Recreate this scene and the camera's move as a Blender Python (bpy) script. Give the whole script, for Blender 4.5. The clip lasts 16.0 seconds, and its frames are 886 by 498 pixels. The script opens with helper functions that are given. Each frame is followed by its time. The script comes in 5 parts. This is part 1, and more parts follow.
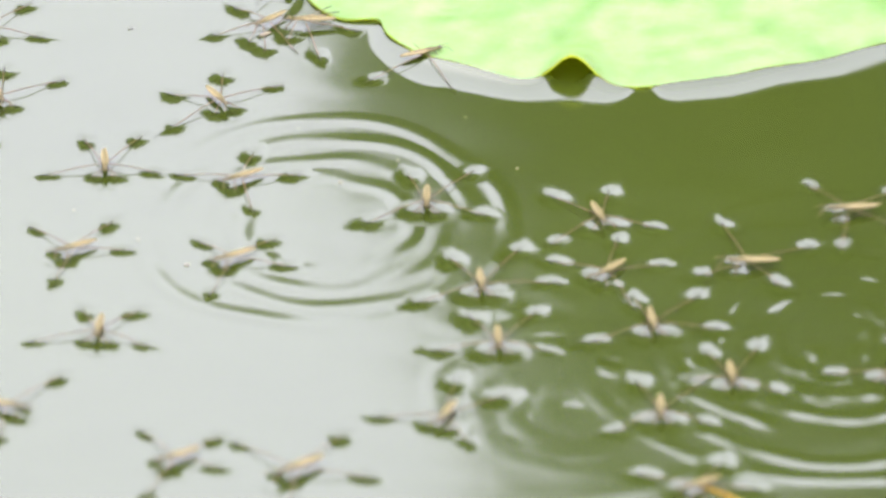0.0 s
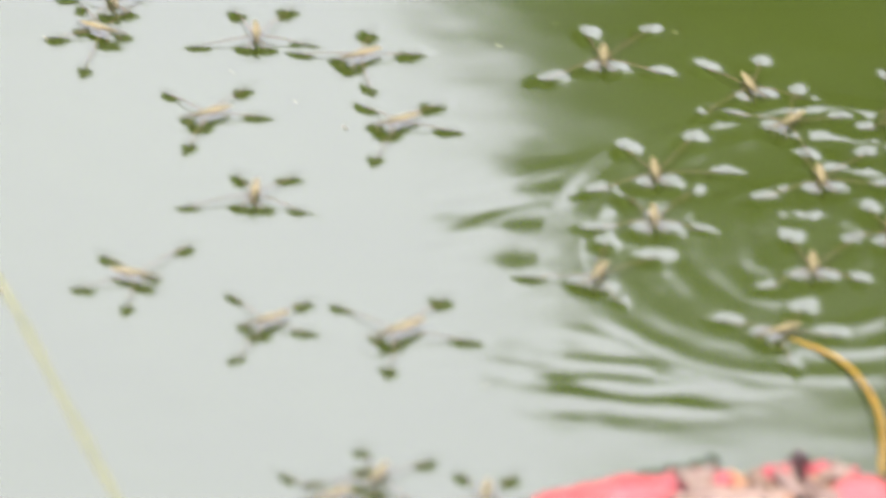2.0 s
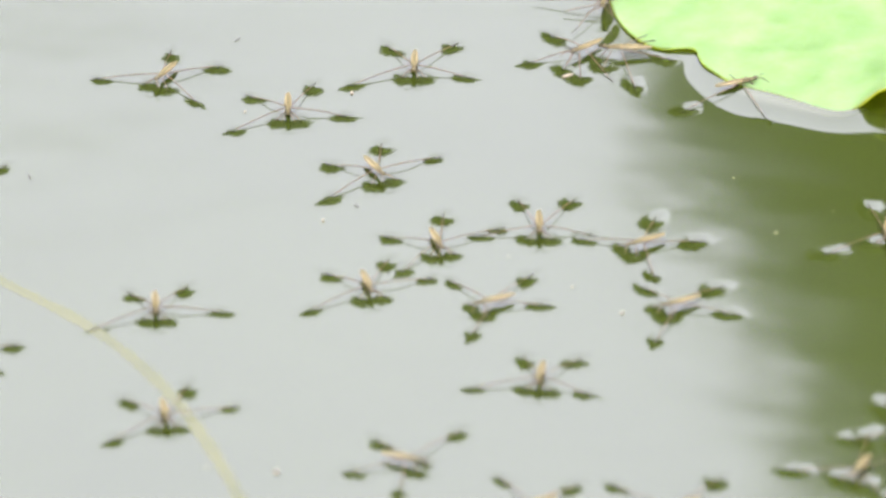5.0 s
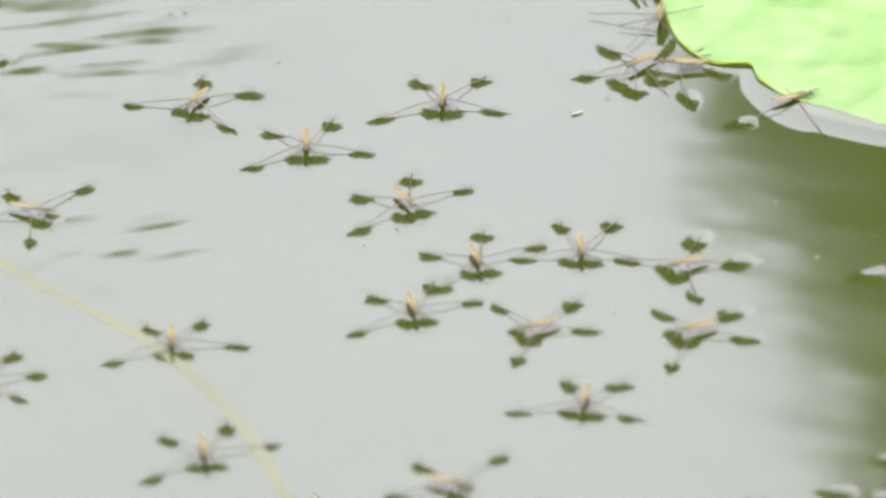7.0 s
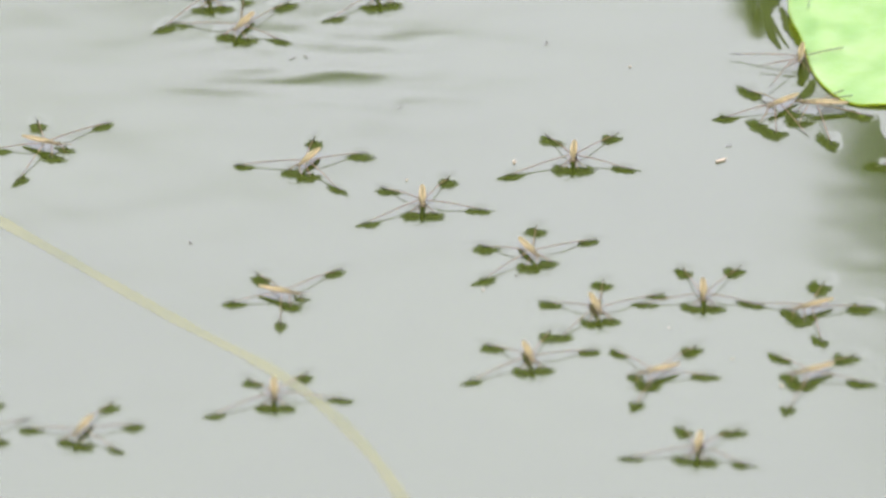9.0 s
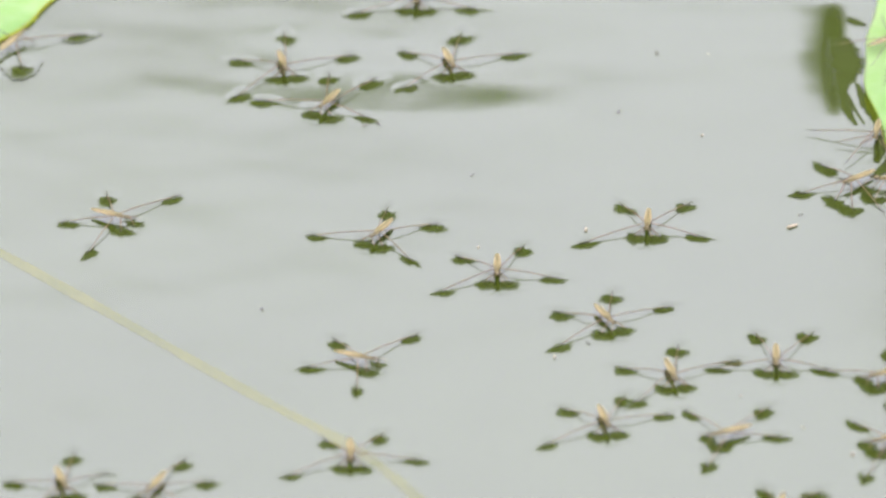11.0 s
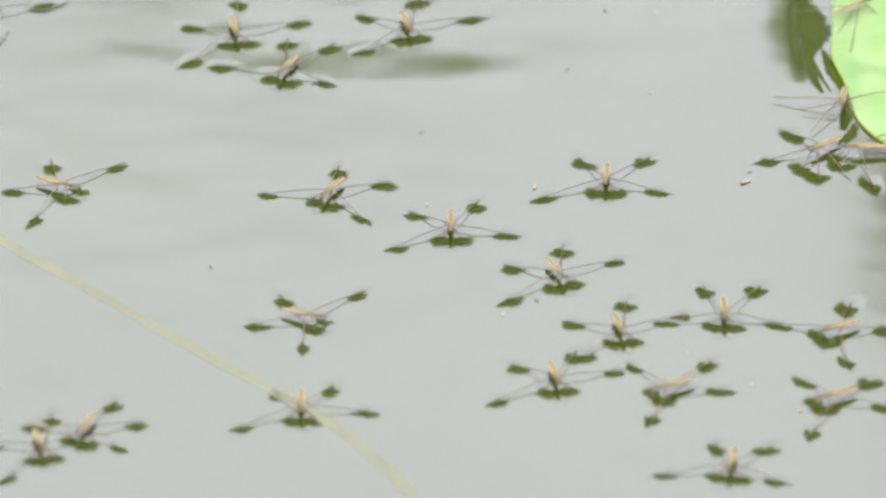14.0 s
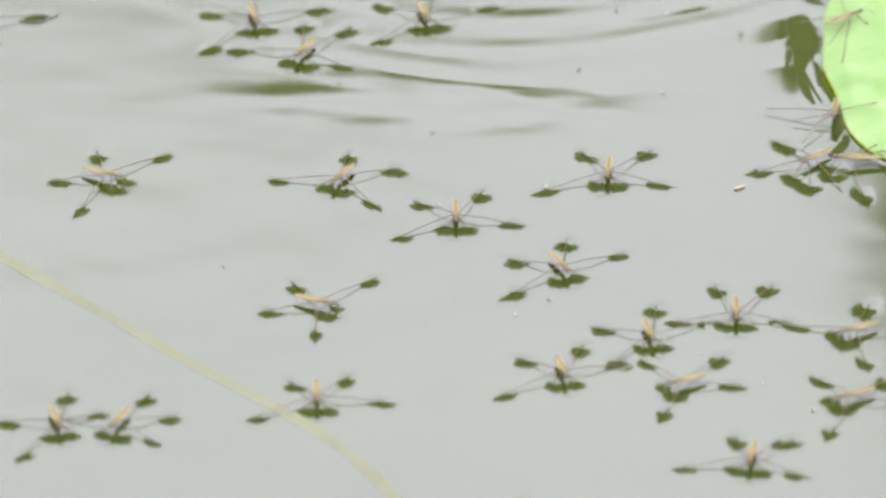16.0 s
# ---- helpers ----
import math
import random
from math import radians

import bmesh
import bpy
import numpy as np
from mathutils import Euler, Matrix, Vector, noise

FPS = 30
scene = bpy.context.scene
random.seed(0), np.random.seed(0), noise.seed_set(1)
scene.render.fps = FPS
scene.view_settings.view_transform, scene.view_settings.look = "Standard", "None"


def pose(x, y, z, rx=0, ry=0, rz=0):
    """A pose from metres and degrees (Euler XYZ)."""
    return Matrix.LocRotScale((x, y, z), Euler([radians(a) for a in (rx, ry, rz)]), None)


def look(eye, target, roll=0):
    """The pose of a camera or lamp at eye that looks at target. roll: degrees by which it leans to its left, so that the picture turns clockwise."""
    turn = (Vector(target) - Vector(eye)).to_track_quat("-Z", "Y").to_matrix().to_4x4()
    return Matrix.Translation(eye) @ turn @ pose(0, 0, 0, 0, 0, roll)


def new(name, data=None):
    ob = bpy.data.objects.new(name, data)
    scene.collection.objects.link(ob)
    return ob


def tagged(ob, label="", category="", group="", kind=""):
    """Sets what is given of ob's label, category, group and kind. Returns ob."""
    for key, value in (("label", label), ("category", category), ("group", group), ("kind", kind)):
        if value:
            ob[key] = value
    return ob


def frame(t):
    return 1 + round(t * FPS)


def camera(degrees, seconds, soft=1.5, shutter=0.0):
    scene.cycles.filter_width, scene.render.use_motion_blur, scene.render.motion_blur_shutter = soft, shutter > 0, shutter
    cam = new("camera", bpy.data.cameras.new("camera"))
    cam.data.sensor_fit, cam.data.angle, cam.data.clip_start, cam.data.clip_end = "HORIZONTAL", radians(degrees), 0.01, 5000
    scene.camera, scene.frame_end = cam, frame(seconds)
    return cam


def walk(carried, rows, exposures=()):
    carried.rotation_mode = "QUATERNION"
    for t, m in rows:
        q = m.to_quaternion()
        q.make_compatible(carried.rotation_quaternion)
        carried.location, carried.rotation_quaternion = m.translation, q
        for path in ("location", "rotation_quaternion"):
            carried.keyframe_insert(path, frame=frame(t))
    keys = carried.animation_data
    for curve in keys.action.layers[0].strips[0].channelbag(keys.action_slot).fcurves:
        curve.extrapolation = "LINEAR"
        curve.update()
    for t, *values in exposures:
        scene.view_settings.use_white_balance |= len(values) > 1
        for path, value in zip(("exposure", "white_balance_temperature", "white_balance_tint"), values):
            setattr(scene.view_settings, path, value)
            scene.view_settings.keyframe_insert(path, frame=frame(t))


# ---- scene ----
# the camera: a long lens held still on the bank, turned by degrees to follow the striders
cam = camera(4.0, 16.0, soft=3.0, shutter=0.4)
EYE = (0.0, -2.516, 1.634)
walk(cam, [
    (0, look(EYE, (0.1184, -0.0374, 0))),
    (0.5, look(EYE, (0.1146, -0.0453, 0))),
    (1, look(EYE, (0.1137, -0.0747, 0))),
    (1.5, look(EYE, (0.1090, -0.1021, 0))),
    (1.7, look(EYE, (0.1046, -0.1084, 0))),
    (2, look(EYE, (0.0937, -0.0980, 0))),
    (2.2, look(EYE, (0.0745, -0.0694, 0))),
    (2.5, look(EYE, (0.0654, -0.0508, 0))),
    (3, look(EYE, (0.0662, -0.0510, 0))),
    (3.5, look(EYE, (0.0578, -0.0461, 0))),
    (4, look(EYE, (0.0461, -0.0312, 0))),
    (4.2, look(EYE, (0.0453, -0.0227, 0))),
    (6.3, look(EYE, (0.0462, -0.0274, 0))),
    (6.5, look(EYE, (0.0429, -0.0292, 0))),
    (7, look(EYE, (0.0327, -0.0170, 0))),
    (7.5, look(EYE, (0.0179, -0.0104, 0))),
    (8, look(EYE, (0.0095, -0.0047, 0))),
    (8.5, look(EYE, (0.0015, -0.0060, 0))),
    (9, look(EYE, (-0.0000, 0.0000, 0))),
    (9.5, look(EYE, (-0.0057, 0.0035, 0))),
    (10, look(EYE, (-0.0140, 0.0247, 0))),
    (10.2, look(EYE, (-0.0171, 0.0337, 0))),
    (12.3, look(EYE, (-0.0183, 0.0262, 0))),
    (12.5, look(EYE, (-0.0109, 0.0242, 0))),
    (13, look(EYE, (-0.0087, 0.0165, 0))),
    (13.5, look(EYE, (-0.0117, 0.0188, 0))),
    (14, look(EYE, (-0.0100, 0.0187, 0))),
    (14.5, look(EYE, (-0.0066, 0.0168, 0))),
    (15, look(EYE, (-0.0058, 0.0167, 0))),
    (15.5, look(EYE, (-0.0042, 0.0135, 0))),
    (16, look(EYE, (-0.0080, 0.0237, 0))),
], exposures=[(0, 0.65), (4, 0.57), (7, 0.47), (9, 0.40), (16, 0.37)])
cam.data.dof.use_dof, cam.data.dof.focus_distance, cam.data.dof.aperture_fstop = True, 3.04, 13.0

# ---------------------------------------------------------------- world and light


def build_world():
    w = bpy.data.worlds.new("overcast_sky")
    scene.world = w
    w.use_nodes = True
    nt = w.node_tree
    nt.nodes.clear()
    out = nt.nodes.new("ShaderNodeOutputWorld")
    bg = nt.nodes.new("ShaderNodeBackground")
    sky = nt.nodes.new("ShaderNodeTexSky")
    sky.sky_type, sky.sun_disc = "NISHITA", False
    sky.sun_elevation, sky.sun_rotation = radians(58), radians(-35)
    sky.air_density, sky.dust_density, sky.ozone_density = 1.0, 4.0, 1.0
    # a cloud cover: most of the blue is veiled, brighter towards the zenith
    hue = nt.nodes.new("ShaderNodeHueSaturation")
    hue.inputs["Saturation"].default_value = 0.10
    tc = nt.nodes.new("ShaderNodeTexCoord")
    sep = nt.nodes.new("ShaderNodeSeparateXYZ")
    ramp = nt.nodes.new("ShaderNodeMapRange")
    ramp.inputs["From Min"].default_value, ramp.inputs["From Max"].default_value = 0.0, 0.74
    ramp.inputs["To Min"].default_value, ramp.inputs["To Max"].default_value = 30.0, 99.5
    mix = nt.nodes.new("ShaderNodeMixRGB")
    mix.inputs["Fac"].default_value = 0.82
    tint = nt.nodes.new("ShaderNodeMixRGB")
    tint.blend_type = "MULTIPLY"
    tint.inputs["Fac"].default_value = 1.0
    tint.inputs["Color2"].default_value = (0.955, 0.95, 1.13, 1)
    nt.links.new(sky.outputs["Color"], hue.inputs["Color"])
    nt.links.new(tc.outputs["Generated"], sep.inputs[0])
    nt.links.new(sep.outputs["Z"], ramp.inputs["Value"])
    nt.links.new(ramp.outputs["Result"], tint.inputs["Color1"])
    nt.links.new(hue.outputs["Color"], mix.inputs["Color1"])
    nt.links.new(tint.outputs["Color"], mix.inputs["Color2"])
    nt.links.new(mix.outputs["Color"], bg.inputs["Color"])
    bg.inputs["Strength"].default_value = 0.12
    nt.links.new(bg.outputs[0], out.inputs["Surface"])
    sun = new("sun", bpy.data.lights.new("sun", "SUN"))
    sun.data.energy, sun.data.angle, sun.data.color = 1.0, radians(30), (1.0, 0.96, 0.9)
    sun.matrix_world = look((-3, 4, 8), (0, 0, 0))


build_world()


# ---------------------------------------------------------------- materials
def material(name, base, rough=0.5, ior=1.45, dark=None, scale=200.0, amount=0.5, bump=0.0, bump_scale=600.0, spec=0.5):
    m = bpy.data.materials.new(name)
    m.use_nodes = True
    nt = m.node_tree
    b = nt.nodes["Principled BSDF"]
    b.inputs["Roughness"].default_value, b.inputs["IOR"].default_value = rough, ior
    b.inputs["Specular IOR Level"].default_value = spec
    tc = nt.nodes.new("ShaderNodeTexCoord")
    n1, n2 = nt.nodes.new("ShaderNodeTexNoise"), nt.nodes.new("ShaderNodeTexNoise")
    n1.inputs["Scale"].default_value, n2.inputs["Scale"].default_value = scale, scale * 7.3
    n1.inputs["Detail"].default_value = n2.inputs["Detail"].default_value = 4
    add = nt.nodes.new("ShaderNodeMath")
    add.operation = "MULTIPLY_ADD"
    add.inputs[1].default_value = 0.45
    ramp = nt.nodes.new("ShaderNodeValToRGB")
    d = dark or tuple(c * 0.6 for c in base)
    ramp.color_ramp.elements[0].position, ramp.color_ramp.elements[1].position = 0.72 - 0.4 * amount, 0.72 + 0.4 * (1 - amount) + 0.08
    ramp.color_ramp.elements[0].color, ramp.color_ramp.elements[1].color = (*d, 1), (*base, 1)
    nt.links.new(tc.outputs["Object"], n1.inputs["Vector"])
    nt.links.new(tc.outputs["Object"], n2.inputs["Vector"])
    nt.links.new(n2.outputs["Fac"], add.inputs[0])
    nt.links.new(n1.outputs["Fac"], add.inputs[2])
    nt.links.new(add.outputs[0], ramp.inputs["Fac"])
    nt.links.new(ramp.outputs["Color"], b.inputs["Base Color"])
    if bump:
        n3 = nt.nodes.new("ShaderNodeTexNoise")
        n3.inputs["Scale"].default_value = bump_scale
        n3.inputs["Detail"].default_value = 5
        bp = nt.nodes.new("ShaderNodeBump")
        bp.inputs["Strength"].default_value, bp.inputs["Distance"].default_value = bump, 0.0005
        nt.links.new(tc.outputs["Object"], n3.inputs["Vector"])
        nt.links.new(n3.outputs["Fac"], bp.inputs["Height"])
        nt.links.new(bp.outputs["Normal"], b.inputs["Normal"])
    return m


def water_material(name):
    """Murky green pond water: a dull green body under a smooth skin that mirrors the sky."""
    m = material(name, (0.0128, 0.0170, 0.0022), 0.12, 1.333, (0.0106, 0.0142, 0.0016), 9.0, 0.5)
    nt = m.node_tree
    b = nt.nodes["Principled BSDF"]
    at = nt.nodes.new("ShaderNodeNewGeometry")
    for node in [n for n in nt.nodes if n.bl_idname == "ShaderNodeTexNoise"]:
        nt.links.new(at.outputs["Position"], node.inputs["Vector"])
    mp = nt.nodes.new("ShaderNodeMapping")
    mp.inputs["Scale"].default_value = (0.60, 1.0, 1.0)
    n = nt.nodes.new("ShaderNodeTexNoise")
    n.inputs["Scale"].default_value, n.inputs["Detail"].default_value = 40.0, 1.5
    bp = nt.nodes.new("ShaderNodeBump")
    bp.inputs["Strength"].default_value, bp.inputs["Distance"].default_value = 1.0, 0.00028
    nt.links.new(at.outputs["Position"], mp.inputs["Vector"])
    nt.links.new(mp.outputs["Vector"], n.inputs["Vector"])
    nt.links.new(n.outputs["Fac"], bp.inputs["Height"])
    nt.links.new(bp.outputs["Normal"], b.inputs["Normal"])
    return m


def leaf_material():
    m = material("lotus_leaf", (0.128, 0.193, 0.075), 0.55, 1.45, (0.092, 0.158, 0.046), 160.0, 0.5, 1.0, 420.0, spec=0.2)
    nt = m.node_tree
    b = nt.nodes["Principled BSDF"]
    def streaks(scale, size, low, high, spin):
        tc = nt.nodes.new("ShaderNodeTexCoord")
        mp = nt.nodes.new("ShaderNodeMapping")
        mp.inputs["Scale"].default_value, mp.inputs["Rotation"].default_value = scale, (0, 0, radians(spin))
        n = nt.nodes.new("ShaderNodeTexNoise")
        n.inputs["Scale"].default_value, n.inputs["Detail"].default_value = size, 4
        rg = nt.nodes.new("ShaderNodeMapRange")
        rg.inputs["From Min"].default_value, rg.inputs["From Max"].default_value = low, high
        nt.links.new(tc.outputs["Object"], mp.inputs["Vector"])
        nt.links.new(mp.outputs["Vector"], n.inputs["Vector"])
        nt.links.new(n.outputs["Fac"], rg.inputs["Value"])
        return rg.outputs["Result"]

    # yellowish streaks, darker green blotches, paler veins that run out from the middle, and a yellow rim
    old = b.inputs["Base Color"].links[0].from_socket
    geo = nt.nodes.new("ShaderNodeAttribute")
    geo.attribute_name = "tone"
    sep = nt.nodes.new("ShaderNodeSeparateColor")
    nt.links.new(geo.outputs["Color"], sep.inputs[0])
    vein = nt.nodes.new("ShaderNodeMixRGB")
    vein.inputs["Color2"].default_value = (0.14, 0.235, 0.09, 1)
    rim = nt.nodes.new("ShaderNodeMixRGB")
    rim.inputs["Color2"].default_value = (0.14, 0.115, 0.006, 1)
    nt.links.new(sep.outputs[0], vein.inputs["Fac"])
    yellow = nt.nodes.new("ShaderNodeMixRGB")
    yellow.inputs["Color2"].default_value = (0.172, 0.226, 0.104, 1)
    deep = nt.nodes.new("ShaderNodeMixRGB")
    deep.inputs["Color2"].default_value = (0.030, 0.092, 0.010, 1)
    nt.links.new(streaks((0.7, 1.0, 1), 240.0, 0.36, 0.80, 14), yellow.inputs["Fac"])
    nt.links.new(streaks((0.8, 1.0, 1), 130.0, 0.46, 0.95, -10), deep.inputs["Fac"])
    nt.links.new(old, yellow.inputs["Color1"])
    nt.links.new(yellow.outputs["Color"], deep.inputs["Color1"])
    nt.links.new(deep.outputs["Color"], vein.inputs["Color1"])
    nt.links.new(sep.outputs[1], rim.inputs["Fac"])
    nt.links.new(vein.outputs["Color"], rim.inputs["Color1"])
    nt.links.new(rim.outputs["Color"], b.inputs["Base Color"])
    # the thin blade lets some light through
    glow = nt.nodes.new("ShaderNodeBsdfTranslucent")
    both = nt.nodes.new("ShaderNodeMixShader")
    both.inputs["Fac"].default_value = 0.5
    glow.inputs["Color"].default_value = (0.55, 0.62, 0.05, 1)
    out = nt.nodes["Material Output"]
    nt.links.new(b.outputs[0], both.inputs[1])
    nt.links.new(glow.outputs[0], both.inputs[2])
    nt.links.new(both.outputs[0], out.inputs["Surface"])
    return m


WATER, SKIN, LEAF = water_material("pond_water"), water_material("bent_water"), leaf_material()
BODY = material("strider_back", (0.066, 0.052, 0.018), 0.5, 1.45, (0.032, 0.025, 0.009), 900.0, 0.45, 0.5, 3000.0, spec=0.15)
PALE = material("strider_wing", (0.172, 0.138, 0.066), 0.45, 1.45, (0.088, 0.066, 0.028), 700.0, 0.45, 0.4, 3000.0, spec=0.15)
LEG = material("strider_leg", (0.066, 0.040, 0.020), 0.45, 1.45, (0.034, 0.020, 0.010), 500.0, 0.5, spec=0.15)
FOOT = material("strider_foot", (0.024, 0.018, 0.012), 0.5, 1.45, (0.012, 0.009, 0.006), 500.0, 0.5, spec=0.1)
EYE_DARK = material("strider_eye", (0.030, 0.020, 0.012), 0.25, 1.45)
FLANK = material("strider_flank", (0.21, 0.160, 0.076), 0.5, 1.45, (0.12, 0.085, 0.036), 900.0, 0.5)
BELLY = material("strider_belly", (0.050, 0.042, 0.028), 0.6, 1.45, (0.026, 0.020, 0.012), 700.0, 0.5, spec=0.1)
STEM = material("drowned_stem", (0.033, 0.033, 0.0060), 0.12, 1.333, (0.022, 0.0245, 0.0038), 60.0, 0.5, spec=0.32)
BIT = material("floating_bit", (0.17, 0.14, 0.095), 0.7, 1.45, (0.11, 0.09, 0.06), 800.0, 0.5, 0.5, 2500.0, spec=0.2)
SPECK = material("dark_speck", (0.035, 0.028, 0.022), 0.6, 1.45, (0.015, 0.012, 0.010), 900.0, 0.5)
RED = material("withered_red", (0.16, 0.014, 0.014), 0.45, 1.45, (0.085, 0.006, 0.008), 45.0, 0.5, 0.8, 300.0, spec=0.2)
PINK = material("withered_pink", (0.165, 0.036, 0.030), 0.45, 1.45, (0.105, 0.012, 0.012), 95.0, 0.5, 0.8, 300.0, spec=0.2)
TAN = material("withered_tan", (0.0880, 0.0550, 0.0264), 0.6, 1.45, (0.0330, 0.0165, 0.0088), 60.0, 0.5, 0.9, 350.0, spec=0.2)
BROWN = material("withered_brown", (0.0270, 0.0120, 0.0096), 0.6, 1.45, (0.0108, 0.0048, 0.0038), 80.0, 0.5, 0.9, 350.0, spec=0.2)
MOSS = material("rotting_green", (0.022, 0.030, 0.012), 0.6, 1.45, (0.010, 0.014, 0.006), 120.0, 0.5, 0.6, 400.0, spec=0.2)
PALE_DRY = material("pale_dry", (0.125, 0.086, 0.054), 0.6, 1.45, (0.050, 0.030, 0.022), 90.0, 0.5, 0.8, 400.0, spec=0.2)
YELLOW = material("yellow_stalk", (0.155, 0.092, 0.003), 0.4, 1.45, (0.100, 0.050, 0.002), 70.0, 0.5, 0.3, 500.0, spec=0.2)
ORANGE = material("withered_orange", (0.165, 0.085, 0.030), 0.5, 1.45, (0.080, 0.030, 0.010), 110.0, 0.5, 0.8, 400.0, spec=0.2)
FOLIAGE = material("far_foliage", (0.120, 0.140, 0.058), 0.6, 1.45, (0.075, 0.090, 0.034), 0.8, 0.5)
BLADE = material("tall_lotus_blade", (0.050, 0.085, 0.018), 0.5, 1.45, (0.030, 0.060, 0.012), 12.0, 0.5, 0.5, 150.0, spec=0.1)
STALK = material("tall_lotus_stalk", (0.060, 0.080, 0.020), 0.5, 1.45, (0.035, 0.050, 0.012), 60.0, 0.5, 0.5, 400.0)


# ---------------------------------------------------------------- mesh helpers
def link(name, bm, mats, parent=None, label="", smooth=True):
    me = bpy.data.meshes.new(name)
    bm.to_mesh(me)
    bm.free()
    for m in mats if isinstance(mats, (list, tuple)) else [mats]:
        me.materials.append(m)
    if smooth:
        me.polygons.foreach_set("use_smooth", [True] * len(me.polygons))
    ob = new(name, me)
    if parent is not None:
        ob.parent = parent
    return tagged(ob, label)


def part(name, bm, mats, parent, label=""):
    return link(name, bm, mats, parent, label)


def tube(bm, pts, radii, sides=7, flat=1.0):
    """A tapered tube through pts, capped at both ends."""
    pts = [Vector(p) for p in pts]
    rings = []
    for i, p in enumerate(pts):
        d = (pts[min(i + 1, len(pts) - 1)] - pts[max(i - 1, 0)]).normalized()
        side = d.cross(Vector((0, 0, 1)))
        side = side.normalized() if side.length > 1e-4 else Vector((1, 0, 0))
        up = side.cross(d)
        rings.append([bm.verts.new(p + radii[i] * (math.cos(a) * side + flat * math.sin(a) * up))
                      for a in (2 * math.pi * k / sides for k in range(sides))])
    for a, b in zip(rings, rings[1:]):
        for k in range(sides):
            bm.faces.new((a[k], a[(k + 1) % sides], b[(k + 1) % sides], b[k]))
    bm.faces.new(rings[0][::-1])
    bm.faces.new(rings[-1])
    return rings


def smooth_line(pts, n):
    """n + 1 points on a smooth curve through pts."""
    pts = [Vector(p) for p in pts]
    res = []
    for i in range(n + 1):
        u = i / n * (len(pts) - 1)
        k = min(int(u), len(pts) - 2)
        f = u - k
        p0, p1, p2, p3 = pts[max(k - 1, 0)], pts[k], pts[k + 1], pts[min(k + 2, len(pts) - 1)]
        res.append(0.5 * (2 * p1 + (p2 - p0) * f + (2 * p0 - 5 * p1 + 4 * p2 - p3) * f * f + (3 * p1 - p0 - 3 * p2 + p3) * f ** 3))
    return res


# ---------------------------------------------------------------- water and what it mirrors
def build_water():
    bm = bmesh.new()
    n, size = 24, 60.0
    grid = [[bm.verts.new(((i / n - 0.5) * 2 * size, (j / n - 0.5) * 2 * size, 0)) for i in range(n + 1)] for j in range(n + 1)]
    for j in range(n):
        for i in range(n):
            bm.faces.new((grid[j][i], grid[j][i + 1], grid[j + 1][i + 1], grid[j + 1][i]))
    ob = link("water", bm, WATER)
    tagged(ob, "murky green pond water mirroring a pale overcast sky", "water", kind="structure")


def build_woods():
    """Bushes and trees all round the pond, known only from the dark that the bent water mirrors."""
    rng = random.Random(5)
    bm = bmesh.new()
    for k in range(5600):
        a = rng.uniform(0, 2 * math.pi)
        far = rng.uniform(19, 25)
        top = 11.6 + 0.3 * math.sin(5 * a + 1) + 0.3 * math.sin(13 * a) + rng.uniform(-3.6, 1.2)
        z = top * rng.random() ** 0.7 - 0.8
        s = rng.uniform(0.8, 1.6)
        c = Vector((far * math.cos(a), far * math.sin(a), z))
        turn = Euler((rng.uniform(0, 6), rng.uniform(0, 6), rng.uniform(0, 6))).to_matrix()
        vs = [bm.verts.new(c + turn @ Vector((x * s * rng.uniform(.7, 1.2), y * s * rng.uniform(.7, 1.2), w * s * 0.7)))
              for x, y, w in ((1, 0, 0), (-1, 0, 0), (0, 1, 0), (0, -1, 0), (0, 0, 1), (0, 0, -1))]
        for i, j, l in ((0, 2, 4), (2, 1, 4), (1, 3, 4), (3, 0, 4), (2, 0, 5), (1, 2, 5), (3, 1, 5), (0, 3, 5)):
            bm.faces.new((vs[i], vs[j], vs[l]))
    ob = link("backdrop", bm, FOLIAGE)
    tagged(ob, "dark green bank trees round the pond", "trees", kind="structure")


